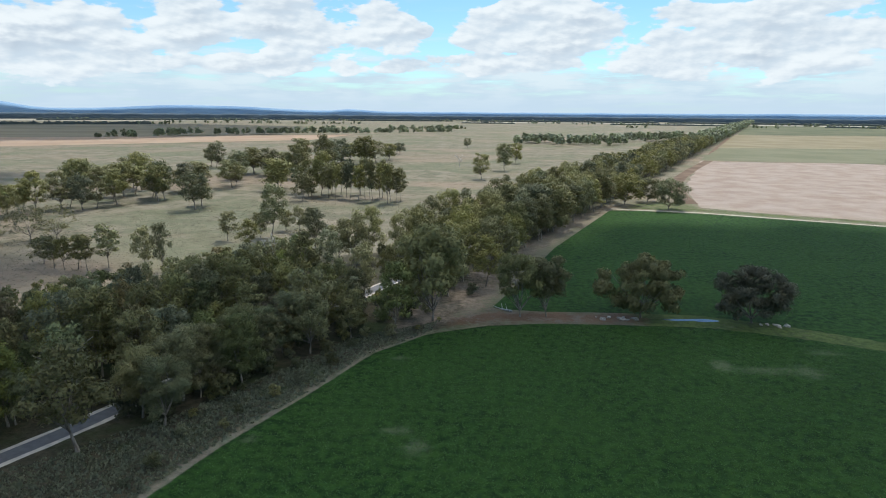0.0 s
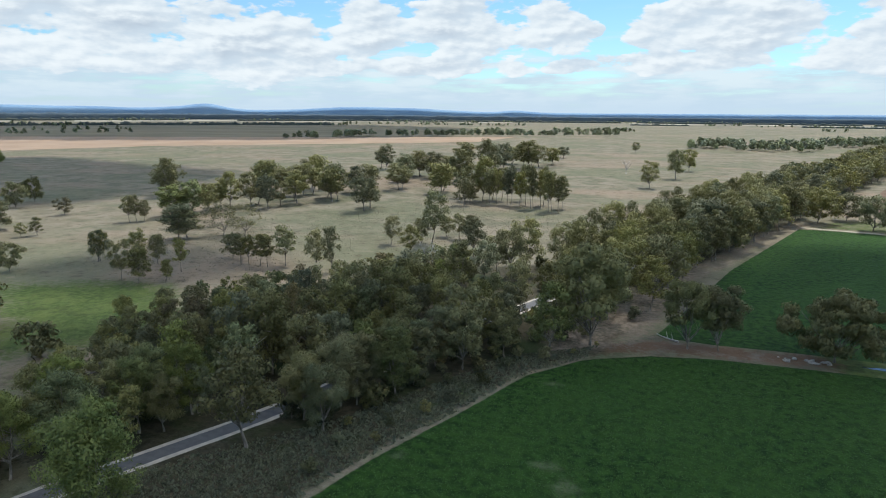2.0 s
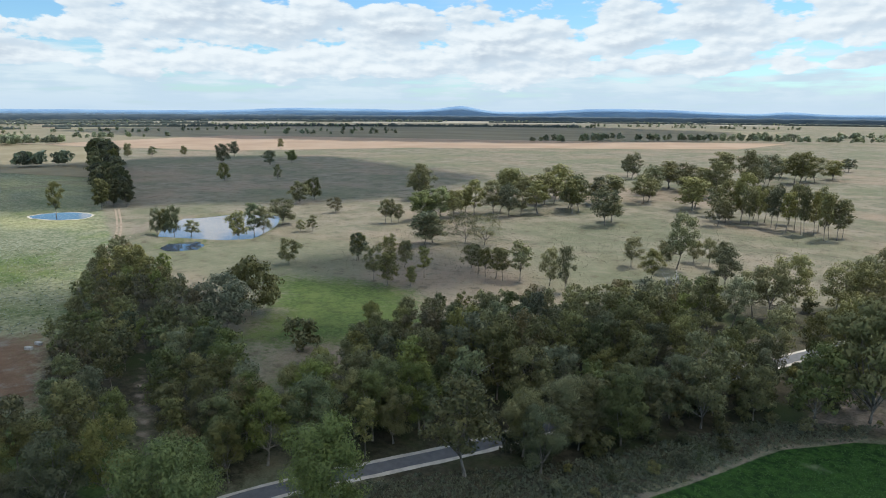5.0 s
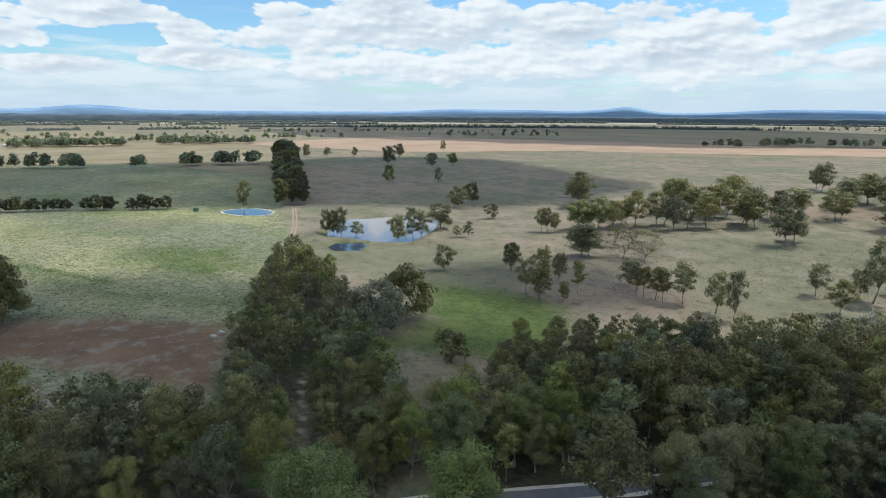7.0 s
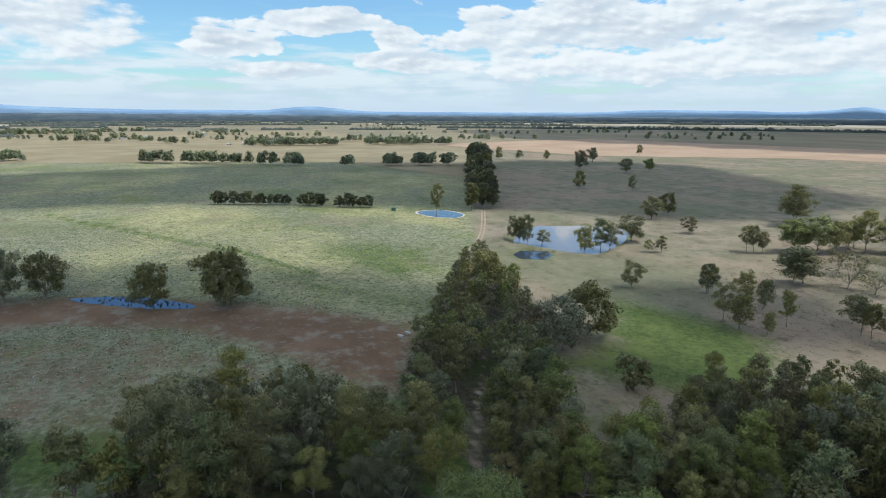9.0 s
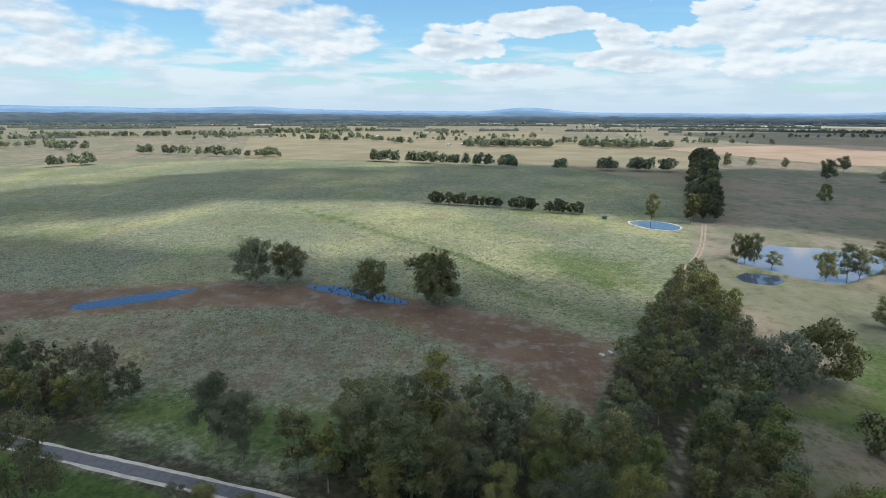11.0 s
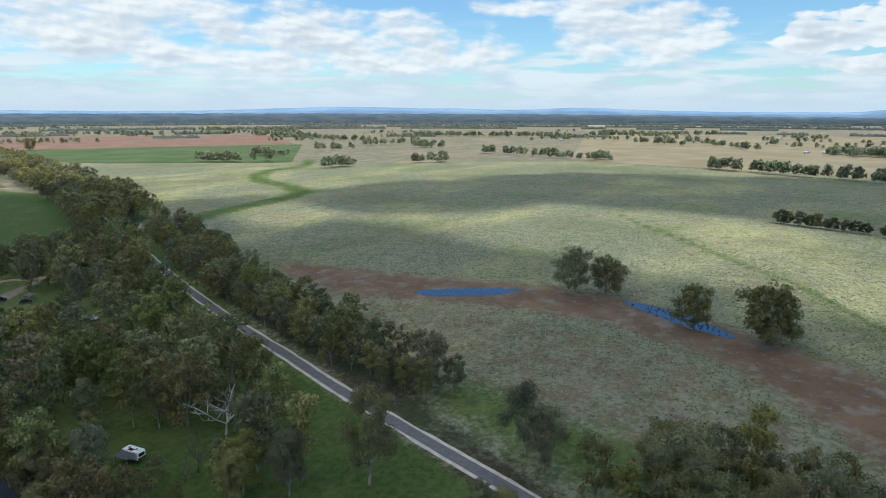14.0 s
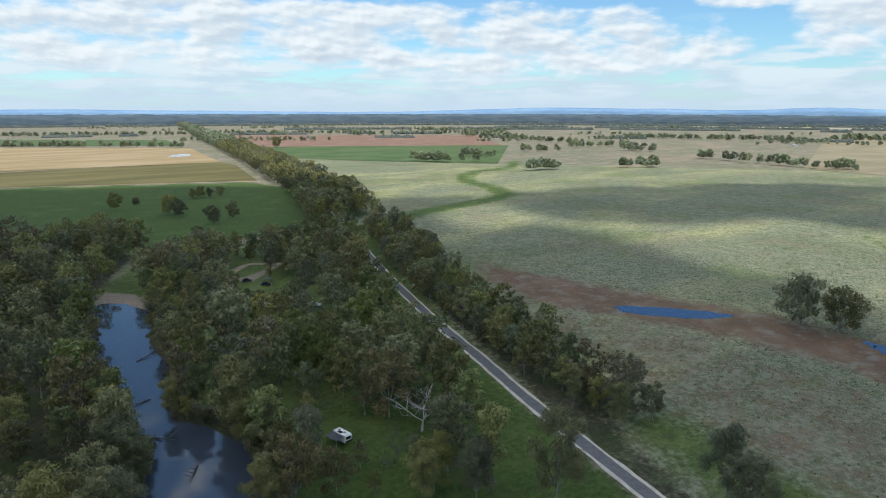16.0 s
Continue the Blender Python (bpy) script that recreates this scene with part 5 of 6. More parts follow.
plant("dead", -80, 108, 14)

# the avenue to the north-east: nearest trees one by one, the rest joined
for side in (-1, 1):
    for row in (8, 17):
        s = 0.0
        while s < 4200:
            x = 3.9 + 0.397 * s + 0.918 * side * (row + wood_rng.uniform(-3, 3))
            y = 263 + 0.918 * s - 0.397 * side * (row + wood_rng.uniform(-3, 3))
            h = wood_rng.uniform(15, 23)
            if s < 260:
                plant("tall", x, y, h, "avenue trees", "tall olive eucalyptus in a roadside avenue")
            elif s < 900:
                avenue_spots.append((x, y, h))
            else:
                far_spots.append((x, y, h))
            s += wood_rng.uniform(8, 14) * (1 + s / 1500)
# the southern avenue
for off in (-25, -15, -6, 4, 13, 22):
    for (x1, y1), (x2, y2) in zip([(-262, -385)] + ROAD_S, ROAD_S):
        n = int(math.hypot(x2 - x1, y2 - y1) / (15 if y1 > -1500 else 40))
        for j in range(n):
            t = (j + wood_rng.random()) / n
            (avenue_spots if y1 > -1300 else far_spots).append((x1 + (x2 - x1) * t + off * 1.15 + wood_rng.uniform(-3, 3), y1 + (y2 - y1) * t, wood_rng.uniform(14, 23)))
# shelter belt beyond the dams
for row in (-7, 0, 7):
    for j in range(30):
        s = (j + wood_rng.uniform(-0.4, 0.4)) / 29
        if wood_rng.random() < 0.12:
            continue
        plant("shelter", -424 - 370 * s + row * 0.35 + wood_rng.uniform(-2, 2), 182 + 143 * s + row * 0.93 + wood_rng.uniform(-2, 2), wood_rng.uniform(11, 22) + 10 * s, "shelter belt", "dark dense tree in a planted shelter belt", wide=wood_rng.uniform(0.75, 1.1))
for a, b in (((-508, -2), (-488, 52)), ((-482, 59), (-475, 77)), ((-468, 83), (-457, 108))):
    n = int(math.hypot(a[0] - b[0], a[1] - b[1]) / 6.2) + 1
    for j in range(n):
        t = (j + wood_rng.uniform(0.25, 0.75)) / n
        plant("hedge", a[0] + (b[0] - a[0]) * t, a[1] + (b[1] - a[1]) * t, wood_rng.uniform(7.5, 11), "hedge", "dark rounded tree in a paddock hedge row")

# far groups of trees on the plain: from, to, count, depth
GROUPS_A = [(-1088, -521, -1002, -258, 26, 8), (-942, -103, -863, 68, 34, 8), (-842, 77, -834, 105, 6, 5), (-805, 142, -801, 156, 3, 3), (-806, 199, -789, 286, 18, 8), (-1361, 47, -1336, 224, 70, 40), (-1458, 247, -1500, 307, 7, 12), (-1343, 288, -1333, 417, 60, 60), (-1026, -290, -1042, -269, 8, 8), (-2242, -641, -2225, -350, 40, 30), (-2225, -350, -2318, -264, 10, 20), (-1741, -260, -1416, -74, 18, 10), (-1655, -395, -1557, -232, 14, 8)]
GROUPS_B = [(-2156, -58, -2077, 54, 12, 15), (-1309, 414, -1296, 463, 10, 12), (-823, -849, -844, -780, 14, 10), (-1002, -857, -1055, -804, 10, 10), (-1195, -751, -1197, -672, 14, 12), (-1744, -1102, -1905, -604, 90, 40), (-1750, -2100, -1929, -1758, 40, 25), (-1507, -1551, -1473, -1274, 36, 20), (-1372, -1143, -1363, -970, 16, 20), (-2058, -614, -2039, -342, 30, 20), (-670, -808, -705, -760, 10, 8), (-686, -573, -735, -552, 10, 10), (-823, -511, -872, -480, 12, 10)]
GROUPS_C = [(-964, -2340, -1735, -1564, 75, 25), (-1355, -1330, -1406, -1135, 20, 14), (-222, -1748, -539, -1462, 40, 6), (-317, -2494, -822, -2238, 50, 16), (-1191, -876, -1382, -835, 16, 14), (-597, 1348, -78, 1648, 60, 14), (70, 1165, 225, 1080, 62, 60), (231, 1168, 424, 1413, 48, 40), (-720, 1140, -661, 1181, 7, 6), (-643, 1242, -627, 1307, 5, 8), (-512, 1524, -42, 1983, 40, 14), (-638, 1219, -648, 1446, 9, 20)]
g_rng = random.Random(9)
for x1, y1, x2, y2, n, wd in GROUPS_A + GROUPS_B + GROUPS_C:
    d = Vector((x2 - x1, y2 - y1)).normalized()
    for _ in range(int(n * 1.6)):
        t, v = g_rng.random(), g_rng.gauss(0, wd / 2)
        far_spots.append((x1 + (x2 - x1) * t - d.y * v, y1 + (y2 - y1) * t + d.x * v, g_rng.uniform(10, 18.5)))
for x, y, h in ((-694, -745, 0), (-715, -735, 17), (-735, -720, 18), (-705, -760, 15), (-690, -770, 16), (-745, -735, 14)):
    far_spots.append((x, y, h or 15))
for _ in range(150):
    # wind breaks and strips of bush across the plain, mostly running east and west
    az, d = radians(g_rng.uniform(-45, 190)), g_rng.uniform(1500, 4000)
    if az < radians(45) and d < 2300:
        continue
    x, y, run, way = -math.sin(az) * d, math.cos(az) * d, g_rng.uniform(60, 420), g_rng.gauss(az, 0.35)
    for _ in range(int(run / 24) + 2):
        t, v = g_rng.uniform(-0.5, 0.5) * run, g_rng.gauss(0, 9)
        far_spots.append((x + math.cos(way) * t - math.sin(way) * v, y + math.sin(way) * t + math.cos(way) * v, g_rng.uniform(8, 16)))


def far_woods(name, spots_all, kind_key, label, trunk_reach):
    """Trees that stay small in view, joined: a crown mesh and a trunk mesh for each kind."""
    kinds = TEMPLATES[kind_key]
    for kind, (trunk, cm, th, style, crown, mat) in enumerate(kinds):
        cv = crown[0]
        rng = np.random.default_rng(kind)
        spots = spots_all[kind::len(kinds)]
        if not spots:
            continue
        nv = len(cv)
        allv = np.empty((len(spots) * nv, 3), np.float32)
        alln = np.empty((len(spots) * nv, 3), np.float32)
        tco = np.empty(len(trunk.vertices) * 3, np.float32)
        trunk.vertices.foreach_get("co", tco)
        tv = tco.reshape(-1, 3)
        tf = [tuple(p.vertices) for p in trunk.polygons]
        if kind_key == "far":
            tv, tf = tv[:12], [f for f in tf if max(f) < 12]
        verts, faces = [], []
        for i, (x, y, h) in enumerate(spots):
            a, s = rng.uniform(0, 6.28), h / th
            w = s * rng.uniform(0.8, 1.25)
            ca, sa = math.cos(a), math.sin(a)

            def put(v):
                return np.stack([x + w * (v[:, 0] * ca - v[:, 1] * sa), y + w * (v[:, 0] * sa + v[:, 1] * ca), s * v[:, 2]], -1)
            allv[i * nv:(i + 1) * nv] = put(cv)
            cn = crown[1]
            alln[i * nv:(i + 1) * nv] = np.stack([cn[:, 0] * ca - cn[:, 1] * sa, cn[:, 0] * sa + cn[:, 1] * ca, cn[:, 2]], -1)
            if x * x + y * y < trunk_reach ** 2:
                b = len(verts)
                verts += put(tv).tolist()
                faces += [tuple(b + q for q in f) for f in tf]
        me = leaf_mesh(name, allv, alln, mat, np.repeat(rng.random(len(spots)), nv).astype(np.float32))
        wood = tagged(new(name, me), label, "woodland", kind="stuff")
        if verts:
            ob = new("trunk", mesh_from("trunk", verts, faces, [BARK]))
            ob.parent = wood


far_woods("woodland", mid_spots, "stand", "dense stand of grey-green eucalypts along the river", 900)
far_woods("avenue_woodland", avenue_spots, "avenue", "olive eucalypts in a long roadside avenue", 900)
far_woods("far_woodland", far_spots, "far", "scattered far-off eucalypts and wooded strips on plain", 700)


# ---------------------------------------------------------------- low growth
def tufts(name, poly, count, lo, hi, mat, label, category, seed, keep=None, blades=3, spread=0.6, parent=None):
    """Small leaning blades in bunches, joined into one mesh."""
    rng = np.random.default_rng(seed)
    xs, ys = [p[0] for p in poly], [p[1] for p in poly]
    px, py = rng.uniform(min(xs), max(xs), count * 3), rng.uniform(min(ys), max(ys), count * 3)
    ok = inside(px, py, poly)
    ok &= rng.random(len(px)) < np.clip(line_dist(px, py, poly, True) / (0.18 * (max(ys) - min(ys))), 0.0, 1.0) + (0.6 if name.startswith(("crop", "verge")) else 0.0)
    if keep:
        ok &= keep(px, py)
    px, py = px[ok][:count], py[ok][:count]
    n = len(px)
    vs = []
    for _ in range(blades):
        a = rng.uniform(0, 2 * math.pi, n)
        h = rng.uniform(lo, hi, n)
        w = h * rng.uniform(0.5, 0.9, n)
        u = np.stack([np.cos(a), np.sin(a), np.zeros(n)], -1)
        lean = np.stack([np.cos(a + 1.4), np.sin(a + 1.4), np.zeros(n)], -1) * (h * rng.uniform(0.2, 1.0, n) * spread)[:, None]
        c = np.stack([px, py, np.full(n, -0.02)], -1) + rng.normal(size=(n, 3)) * np.array([0.15, 0.15, 0])
        top = c + lean + np.stack([np.zeros(n), np.zeros(n), h], -1)
        vs.append(np.stack([c - u * w[:, None], c + u * w[:, None], top], 1).reshape(-1, 3))
    vs = np.concatenate(vs)
    me = mesh_from(name, vs, np.arange(len(vs)).reshape(-1, 3), [mat])
    return tagged(new(name, me), label, category, kind="stuff")


CROP_LEAF = foliage("crop_leaves", (0.034, 0.088, 0.015), (0.060, 0.135, 0.024), (0.060, 0.130, 0.028))
TUSSOCK = foliage("grey_tussock_blades", (0.20, 0.22, 0.155), (0.36, 0.375, 0.30), (0.30, 0.305, 0.20))
DRY_GRASS = foliage("dry_grass_blades", (0.12, 0.115, 0.065), (0.22, 0.205, 0.125), (0.15, 0.16, 0.075))
GREEN_TUFT = foliage("green_tuft_blades", (0.050, 0.072, 0.030), (0.10, 0.125, 0.055), (0.11, 0.12, 0.06))
VIEW_CROP = [(-44, 78), (-40, 91), (-30, 113), (-23, 131), (-11, 145), (2, 152), (17, 155), (37, 155.5), (59, 155), (78, 149), (110, 135), (70, 66), (10, 56), (-28, 60)]
tufts("crop_plants", VIEW_CROP, 42000, 0.07, 0.20, CROP_LEAF, "dense dark green leafy crop rows", "crop", 1, blades=3, spread=2.2)
tufts("crop_plants_far", [(15, 172), (30, 225), (60, 315), (130, 310), (240, 280), (200, 160), (110, 165), (60, 172)], 16000, 0.08, 0.22, CROP_LEAF, "dark green leafy crop beyond the creek", "crop", 2, blades=2, spread=1.2)
tufts("tussocks", [(-125, 15), (-150, 40), (-215, 100), (-330, 125), (-420, 60), (-440, -80), (-400, -210), (-280, -250), (-200, -150), (-150, -60)], 30000, 0.14, 0.36, TUSSOCK, "grey-green saltbush tussocks on the paddock", "grass", 3, blades=3, spread=0.9,
      keep=lambda x, y: signed(x, y, MUD) < 1.5)
tufts("green_tufts", [(-125, 15), (-150, 40), (-215, 100), (-330, 125), (-420, 60), (-440, -80), (-400, -210), (-280, -250), (-200, -150), (-150, -60)], 6000, 0.15, 0.40, GREEN_TUFT, "scattered dark green weeds on the paddock", "grass", 4, blades=3,
      keep=lambda x, y: signed(x, y, MUD) < 1.5)
tufts("verge_grass", VERGE_STRIP, 16000, 0.15, 0.42, DRY_GRASS, "rough dry grass on the road verge", "grass", 5, keep=lambda x, y: line_dist(x, y, ROAD) > 3.4)
tufts("paddock_grass", [(-130, 150), (-210, 150), (-260, 230), (-200, 330), (-120, 420), (-30, 380), (-20, 280), (-80, 230)], 7000, 0.10, 0.28, DRY_GRASS, "thin dry grass tufts of the paddock", "grass", 6)

# low shrubs of the verges and banks
shrub_rng = random.Random(21)
for x, y in scatter(VERGE_STRIP, 5.5, 8, lambda x, y: (line_dist(x, y, ROAD) > 5) & (signed(x, y, CROP_NEAR) < -4) & (signed(x, y, ROADSIDE) < 1))[:34]:
    plant("bush", x, y, shrub_rng.uniform(1.2, 3.2), "verge shrubs", "low olive shrub in rough verge grass")
for x, y in scatter([(-66, 86), (-50, 104), (-40, 124), (-30, 144), (-16, 160), (-6, 190), (-24, 196), (-46, 146), (-62, 106)], 5.5, 12, keep_wood)[:40] + scatter(WOODS["river"], 11, 9, keep_wood)[:40] + scatter(WOODS["verge"], 8, 9, keep_wood)[:14] + scatter(WOODS["west_strip"], 11, 10, keep_wood)[:22]:
    plant("bush", x, y, shrub_rng.uniform(2, 5.5), "undergrowth", "dense understorey shrub below eucalypts")
for x, y, h in [(-132, 106, 9), (-310, 198, 4)]:
    plant("bush", x, y, h, "", "round grey-green tree standing alone in grass")


# ---------------------------------------------------------------- the camp
def wheel(parent, x, y, r=0.36, w=0.24):
    bm = bmesh.new()
    bmesh.ops.create_cone(bm, cap_ends=True, segments=16, radius1=r, radius2=r, depth=w, matrix=pose(x, y, r, 90, 0, 0))
    tyre = part("wheel", bm, BLACK_PLASTIC, parent)
    bm = bmesh.new()
    bmesh.ops.create_cone(bm, cap_ends=True, segments=12, radius1=r * 0.55, radius2=r * 0.5, depth=w + 0.03, matrix=pose(x, y, r, 90, 0, 0))
    part("rim", bm, GALV, tyre, "grey steel rim")


def caravan(x, y, turn):
    van = tagged(new("caravan"), "white camper caravan with grey awning on grass", "caravan")
    bm = box(bmesh.new(), 0, 0, 1.45, 5.0, 2.3, 1.9, 0.16)
    part("body", bm, WHITE_PAINT, van)
    bm = box(bmesh.new(), 0, 0, 2.46, 4.7, 2.1, 0.14, 0.05)
    part("roof", bm, WHITE_PAINT, van)
    for rx in (-1.2, 0.9):
        part("roof_hatch", box(bmesh.new(), rx, 0.1, 2.58, 0.6, 0.6, 0.12, 0.03), GREY_CANVAS, van, "grey roof hatch")
    part("solar_panel", box(bmesh.new(), -0.15, -0.45, 2.56, 1.4, 0.9, 0.05, 0.01), DARK_GLASS, van, "dark solar panel")
    part("air_conditioner", box(bmesh.new(), 1.75, 0.0, 2.62, 0.7, 0.6, 0.2, 0.05), WHITE_PAINT, van, "white roof air conditioner")
    for wx, wy, sx in ((-1.3, 1.155, 1.1), (1.2, 1.155, 1.0), (-1.3, -1.155, 1.2)):
        part("window", box(bmesh.new(), wx, wy, 1.75, sx, 0.04, 0.6, 0.015), DARK_GLASS, van, "tinted window")
    part("rear_window", box(bmesh.new(), 2.505, 0, 1.75, 0.04, 1.6, 0.8, 0.015), DARK_GLASS, van, "dark rear window")
    part("lower_panel", box(bmesh.new(), 2.52, 0, 0.9, 0.05, 2.1, 0.5, 0.02), BLACK_PLASTIC, van, "black lower panel")
    door = part("door", box(bmesh.new(), 0.2, -1.16, 1.35, 0.7, 0.05, 1.6, 0.02), WHITE_PAINT, van)
    part("handle", box(bmesh.new(), 0.45, -1.2, 1.3, 0.12, 0.04, 0.05), BLACK_PLASTIC, door, "black handle")
    bm = bmesh.new()
    vs = [bm.verts.new(v) for v in ((-2.3, -1.15, 2.35), (2.0, -1.15, 2.35), (2.0, -3.5, 2.05), (-2.3, -3.5, 2.05), (-0.15, -2.3, 2.28))]
    for i in range(4):
        bm.faces.new((vs[i], vs[(i + 1) % 4], vs[4]))
    bmesh.ops.solidify(bm, geom=bm.faces[:], thickness=0.04)
    awning = part("awning", bm, GREY_CANVAS, van, "grey canvas awning")
    for px in (-2.25, 1.95):
        bm = bmesh.new()
        bmesh.ops.create_cone(bm, cap_ends=True, segments=8, radius1=0.03, radius2=0.03, depth=2.05, matrix=pose(px, -3.45, 1.03))
        part("pole", bm, GALV, awning, "thin metal pole")
    for sy in (-1.02, 1.02):
        wheel(van, -0.4, sy)
        wheel(van, 0.45, sy)
    part("drawbar", box(bmesh.new(), -3.1, 0, 0.45, 1.3, 0.2, 0.12, 0.03), BLACK_PLASTIC, van, "black steel drawbar")
    part("aerial", box(bmesh.new(), -0.2, 0.6, 2.85, 0.05, 0.05, 0.7), GALV, van)
    van.matrix_world = pose(x, y, 0, 0, 0, turn)
    return van


def four_wheel_drive(x, y, turn, paint, label):
    car = tagged(new("four_wheel_drive"), label, "car", "camp vehicles")
    part("body", box(bmesh.new(), 0, 0, 0.95, 4.7, 1.85, 0.75, 0.12), paint, car)
    bm = box(bmesh.new(), -0.35, 0, 1.62, 3.0, 1.7, 0.65)
    for v in bm.verts:
        if v.co.z > 1.7:
            v.co.x = -0.35 + (v.co.x + 0.35) * 0.86
            v.co.y *= 0.86
    bmesh.ops.bevel(bm, geom=bm.edges[:], offset=0.06, segments=2, affect="EDGES")
    cabin = part("cabin", bm, paint, car)
    for sy in (-0.835, 0.835):
        part("side_window", box(bmesh.new(), -0.35, sy, 1.6, 2.3, 0.05, 0.36, 0.015), DARK_GLASS, cabin, "tinted window")
    part("windscreen", box(bmesh.new(), 1.1, 0, 1.6, 0.06, 1.4, 0.4, 0.015), DARK_GLASS, cabin, "dark windscreen")
    part("roof_rack", box(bmesh.new(), -0.4, 0, 1.99, 1.9, 1.2, 0.08, 0.02), BLACK_PLASTIC, car, "black roof rack")
    for sy in (-0.65, 0.65):
        part("headlight", box(bmesh.new(), 2.35, sy, 1.05, 0.06, 0.3, 0.16, 0.02), WHITE_PAINT, car, "clear headlight")
    part("bull_bar", box(bmesh.new(), 2.5, 0, 0.75, 0.14, 1.7, 0.3, 0.04), GALV, car, "steel bull bar")
    for sx in (-1.4, 1.45):
        for sy in (-0.85, 0.85):
            wheel(car, sx, sy, 0.4, 0.26)
    car.matrix_world = pose(x, y, 0, 0, 0, turn)
    return car


def shelter_tarp(x, y, turn):
    tent = tagged(new("camp_shelter"), "dark canvas camp shelter on metal poles", "shelter")
    bm = bmesh.new()
    vs = [bm.verts.new(v) for v in ((-2.2, -1.8, 2.1), (2.2, -1.8, 2.1), (2.2, 1.8, 2.1), (-2.2, 1.8, 2.1), (0, 0, 2.9))]
    for i in range(4):
        bm.faces.new((vs[i], vs[(i + 1) % 4], vs[4]))
    bmesh.ops.solidify(bm, geom=bm.faces[:], thickness=0.05)
    part("canopy", bm, GREY_CANVAS, tent, "dark grey canopy")
    for px in (-2.1, 2.1):
        for py in (-1.7, 1.7):
            bm = bmesh.new()
            bmesh.ops.create_cone(bm, cap_ends=True, segments=8, radius1=0.035, radius2=0.035, depth=2.12, matrix=pose(px, py, 1.06))
            part("pole", bm, GALV, tent)
    tent.matrix_world = pose(x, y, 0, 0, 0, turn)


caravan(-86, -113.5, 96)
four_wheel_drive(-138, -260, 150, DARK_PAINT, "dark four wheel drive parked beneath camp trees")
four_wheel_drive(-134, -272, 170, DARK_PAINT, "dark four wheel drive beside a camp shelter")
four_wheel_drive(-139, -216, 110, WHITE_PAINT, "white four wheel drive parked among trees")
shelter_tarp(-142, -265, 30)


# ---------------------------------------------------------------- farm things
def shed(x, y, turn, w, d, h, label):
    house = tagged(new("farm_shed"), label, "shed", "farm sheds")
    part("wall", box(bmesh.new(), 0, 0, h / 2, w, d, h), GALV, house)
    bm = bmesh.new()
    e = 0.5
    low, high = h, h + d * 0.22
    v = [bm.verts.new(q) for q in ((-w / 2 - e, -d / 2 - e, low), (w / 2 + e, -d / 2 - e, low), (w / 2 + e, 0, high), (-w / 2 - e, 0, high), (-w / 2 - e, d / 2 + e, low), (w / 2 + e, d / 2 + e, low))]
    bm.faces.new((v[0], v[1], v[2], v[3]))
    bm.faces.new((v[3], v[2], v[5], v[4]))
    bm.faces.new((v[0], v[3], v[4]))
    bm.faces.new((v[1], v[5], v[2]))
    part("roof", bm, GALV, house, "pale sheet metal roof")
    part("door", box(bmesh.new(), 0, -d / 2 - 0.04, h * 0.4, w * 0.3, 0.08, h * 0.8), BLACK_PLASTIC, house, "dark sliding door")
    house.matrix_world = pose(x, y, 0, 0, 0, turn)


for x, y, turn, w, d, h in ((-1740, -240, 20, 34, 16, 7), (-1820, -190, 70, 24, 12, 6), (-1385, 10, 15, 22, 12, 5), (-1400, 40, 100, 16, 10, 5), (-1398, 82, 35, 26, 12, 6), (-1370, 55, 60, 12, 8, 4), (-2010, -60, 10, 40, 18, 8), (-1640, -560, 30, 30, 14, 6)):
    shed(x, y, turn, w * 0.6, d * 0.6, h * 0.6, "pale roofed farm shed on the open plain")


def water_tank(x, y):
    tank = tagged(new("water_tank"), "round green plastic water tank beside dam", "tank")
    bm = bmesh.new()
    bmesh.ops.create_cone(bm, cap_ends=True, segments=24, radius1=1.7, radius2=1.7, depth=2.2, matrix=pose(0, 0, 1.1))
    for e in [e for e in bm.edges if abs(e.verts[0].co.z - e.verts[1].co.z) < 1e-4 and e.verts[0].co.z > 2]:
        e.smooth = True
    part("body", bm, TANK_GREEN, tank)
    bm = bmesh.new()
    bmesh.ops.create_cone(bm, cap_ends=True, segments=24, radius1=1.75, radius2=0.3, depth=0.45, matrix=pose(0, 0, 2.4))
    part("lid", bm, TANK_GREEN, tank)
    tank.matrix_world = pose(x, y, 0)


water_tank(-437.6, 119.5)


# Small pale shapes of unknown kind, modelled as troughs.
def trough(x, y, turn):
    t = tagged(new("water_trough"), "small pale trough-shaped block on bare mud", "trough", "stock troughs")
    part("basin", box(bmesh.new(), 0, 0, 0.35, 2.2, 0.9, 0.7, 0.06), CONCRETE, t)
    part("rim", box(bmesh.new(), 0, 0, 0.72, 2.3, 1.0, 0.08, 0.03), CONCRETE, t)
    t.matrix_world = pose(x, y, 0, 0, 0, turn)


trough(-189, 62, 20)
trough(-187, 59, 25)

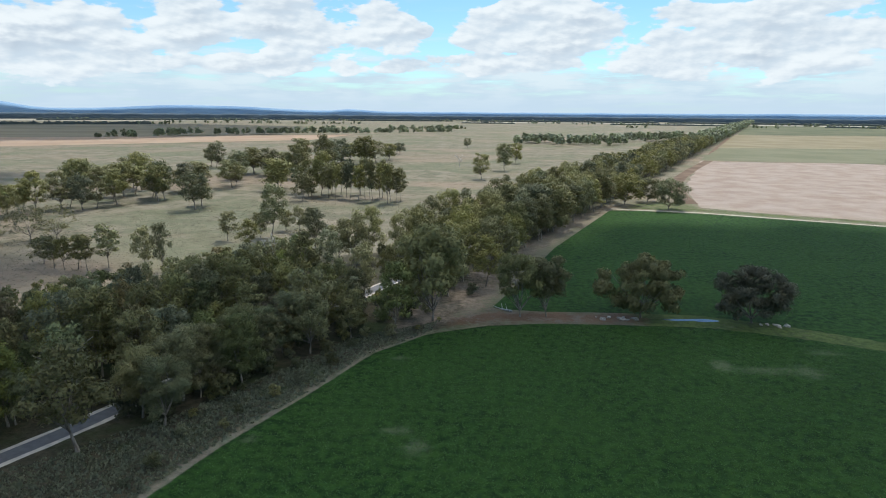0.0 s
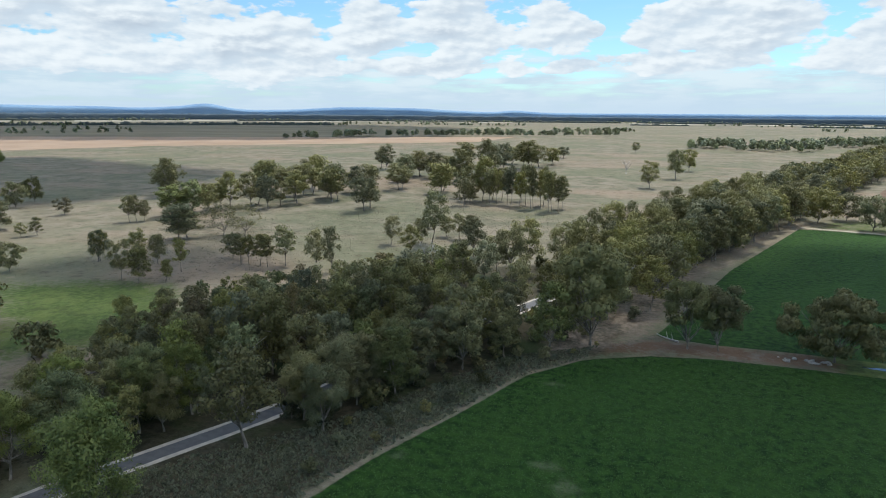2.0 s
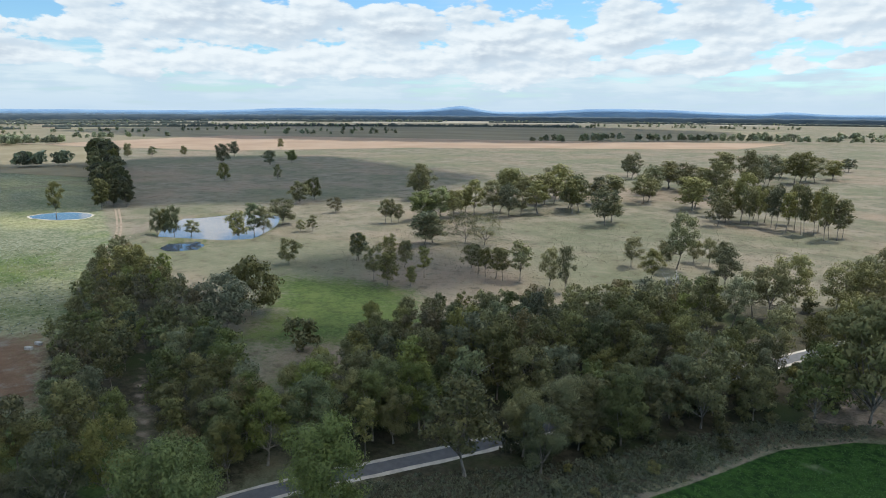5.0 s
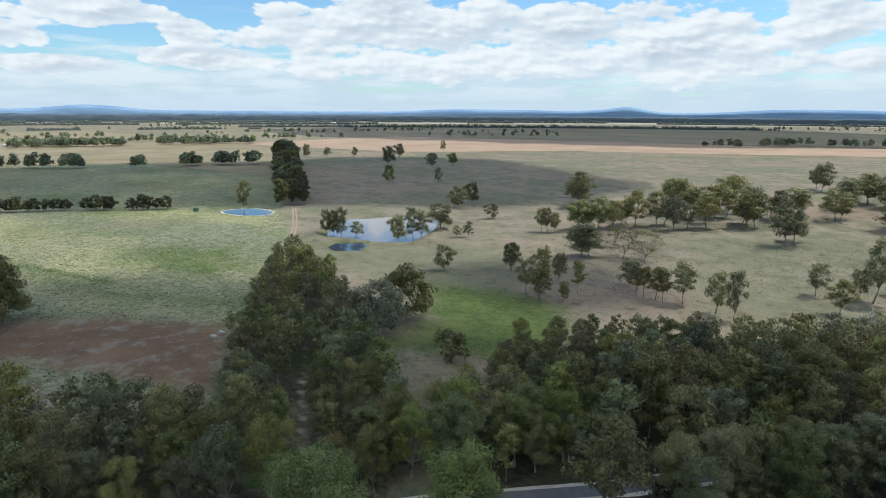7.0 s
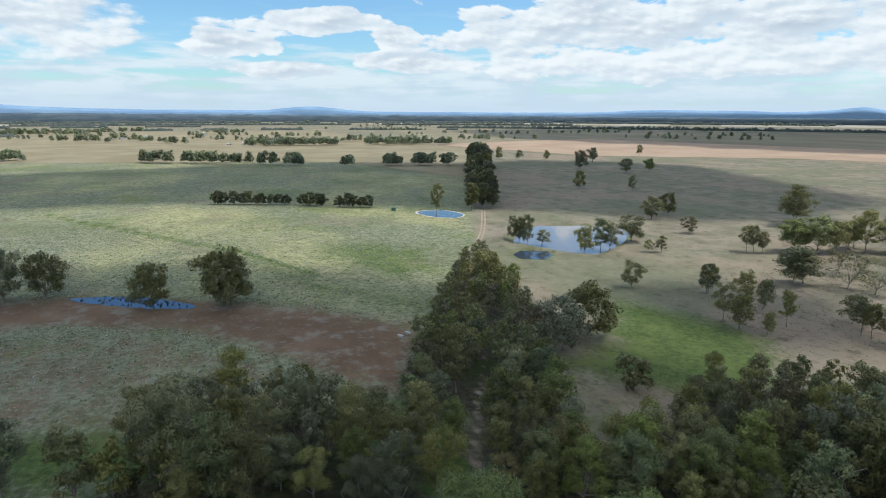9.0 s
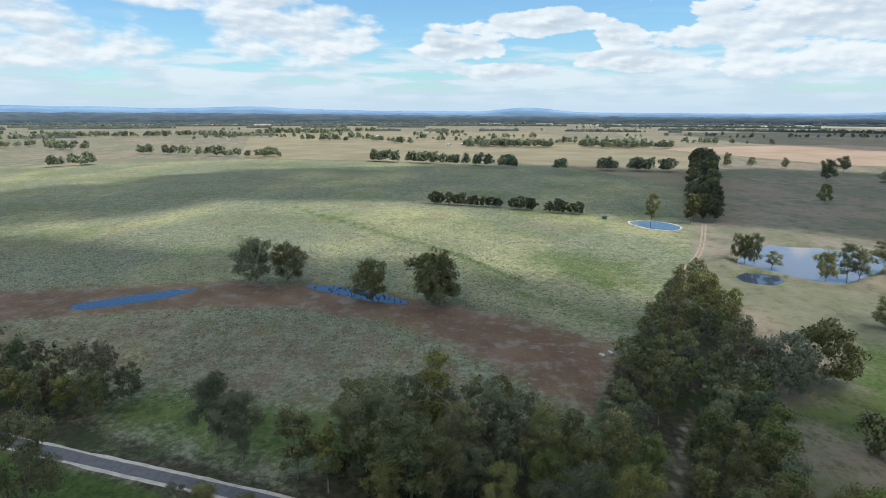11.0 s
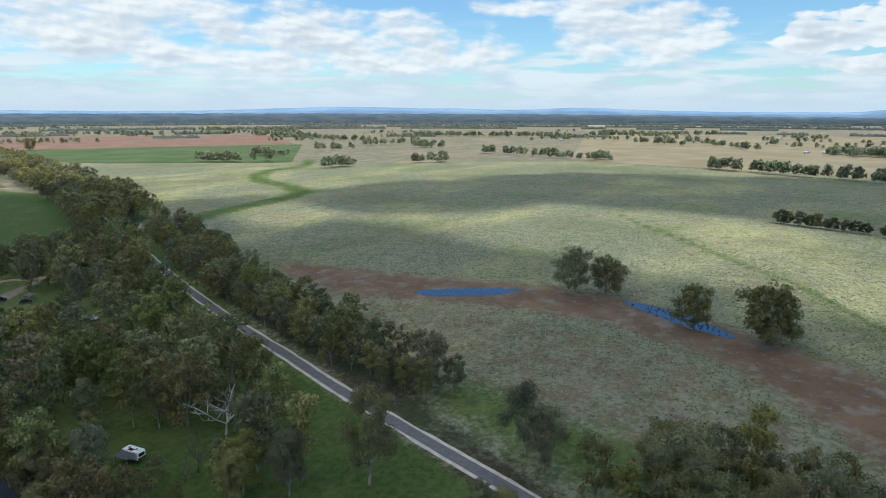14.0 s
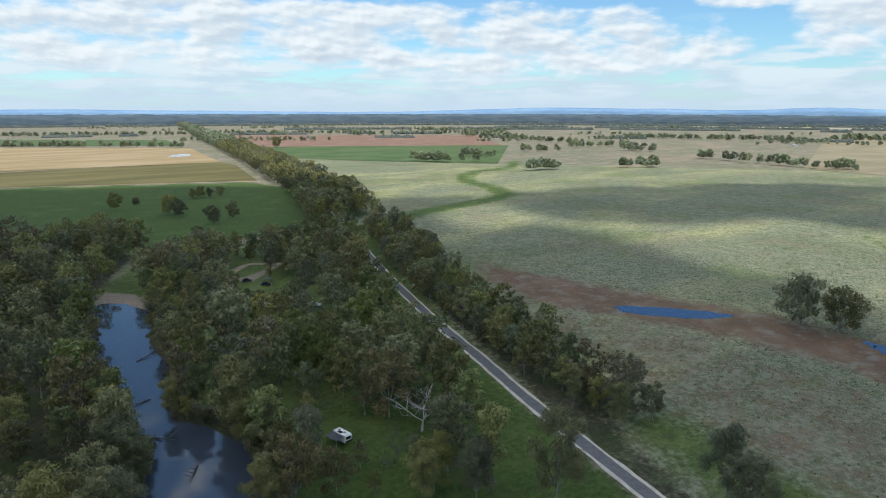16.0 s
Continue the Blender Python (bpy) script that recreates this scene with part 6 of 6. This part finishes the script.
rock_rng = random.Random(4)
for i in range(26):
    bm = bmesh.new()
    bmesh.ops.create_icosphere(bm, subdivisions=1, radius=1)
    for v in bm.verts:
        v.co *= rock_rng.uniform(0.75, 1.2)
    sx = rock_rng.uniform(0.25, 0.7)
    me = bpy.data.meshes.new("stone")
    bm.to_mesh(me)
    bm.free()
    me.materials.append(STONE)
    x = rock_rng.uniform(31, 42) if i < 18 else rock_rng.uniform(68, 80)
    y = 161.2 + rock_rng.uniform(-1.3, 1.3) - (2.6 if i >= 18 else 0)
    st = tagged(new("stone", me), "pale weathered stone on the creek bank", "stone", "creek stones")
    st.matrix_world = Matrix.LocRotScale((x, y, sx * 0.25), Euler((0, 0, rock_rng.uniform(0, 6))), (sx * 1.6, sx, sx * 0.6))


def fallen_log(x, y, turn, length, r, mat, z=0.0, label="bleached fallen branch lying on bare ground"):
    rng = random.Random(int(abs(x * 7 + y)))
    tv, tf = [], []
    pts = limb(rng, Vector((0, 0, r * 0.8)), Vector((1, 0, 0.02)), length, r, tv, tf, 6, 0.08, 4, 0.0)
    for i in (1, 2, 3):
        limb(rng, pts[i], Vector((0.6, rng.choice((-1, 1)), rng.uniform(0.2, 0.8))), length * 0.35, r * 0.4, tv, tf, 4, 0.25, 3)
    ob = tagged(new("fallen_log", mesh_from("fallen_log", tv, tf, [mat], True)), label, "log", "fallen timber")
    ob.matrix_world = pose(x, y, z, 0, 0, turn)


fallen_log(9, 165, 150, 6, 0.28, BARK_PALE)
fallen_log(-50, -150, 120, 9, 0.3, BARK_DARK, -1.0, "dark fallen trunk lying in the river")
fallen_log(-58, -172, 20, 8, 0.25, BARK_DARK, -1.0, "dark dead branch lying in the river")
fallen_log(-55, -128, 60, 7, 0.25, BARK_DARK, -1.0, "dark fallen trunk lying in the river")
fallen_log(-64, -205, 200, 9, 0.25, BARK_DARK, -1.0, "dark dead branch lying in the river")
fallen_log(-72, -110, 40, 6, 0.22, BARK_PALE)

tufts("pool_reeds", shore(POOL_EAST), 260, 0.25, 0.6, BARK_DARK, "dark reeds standing in a shallow pool", "reeds", 14)
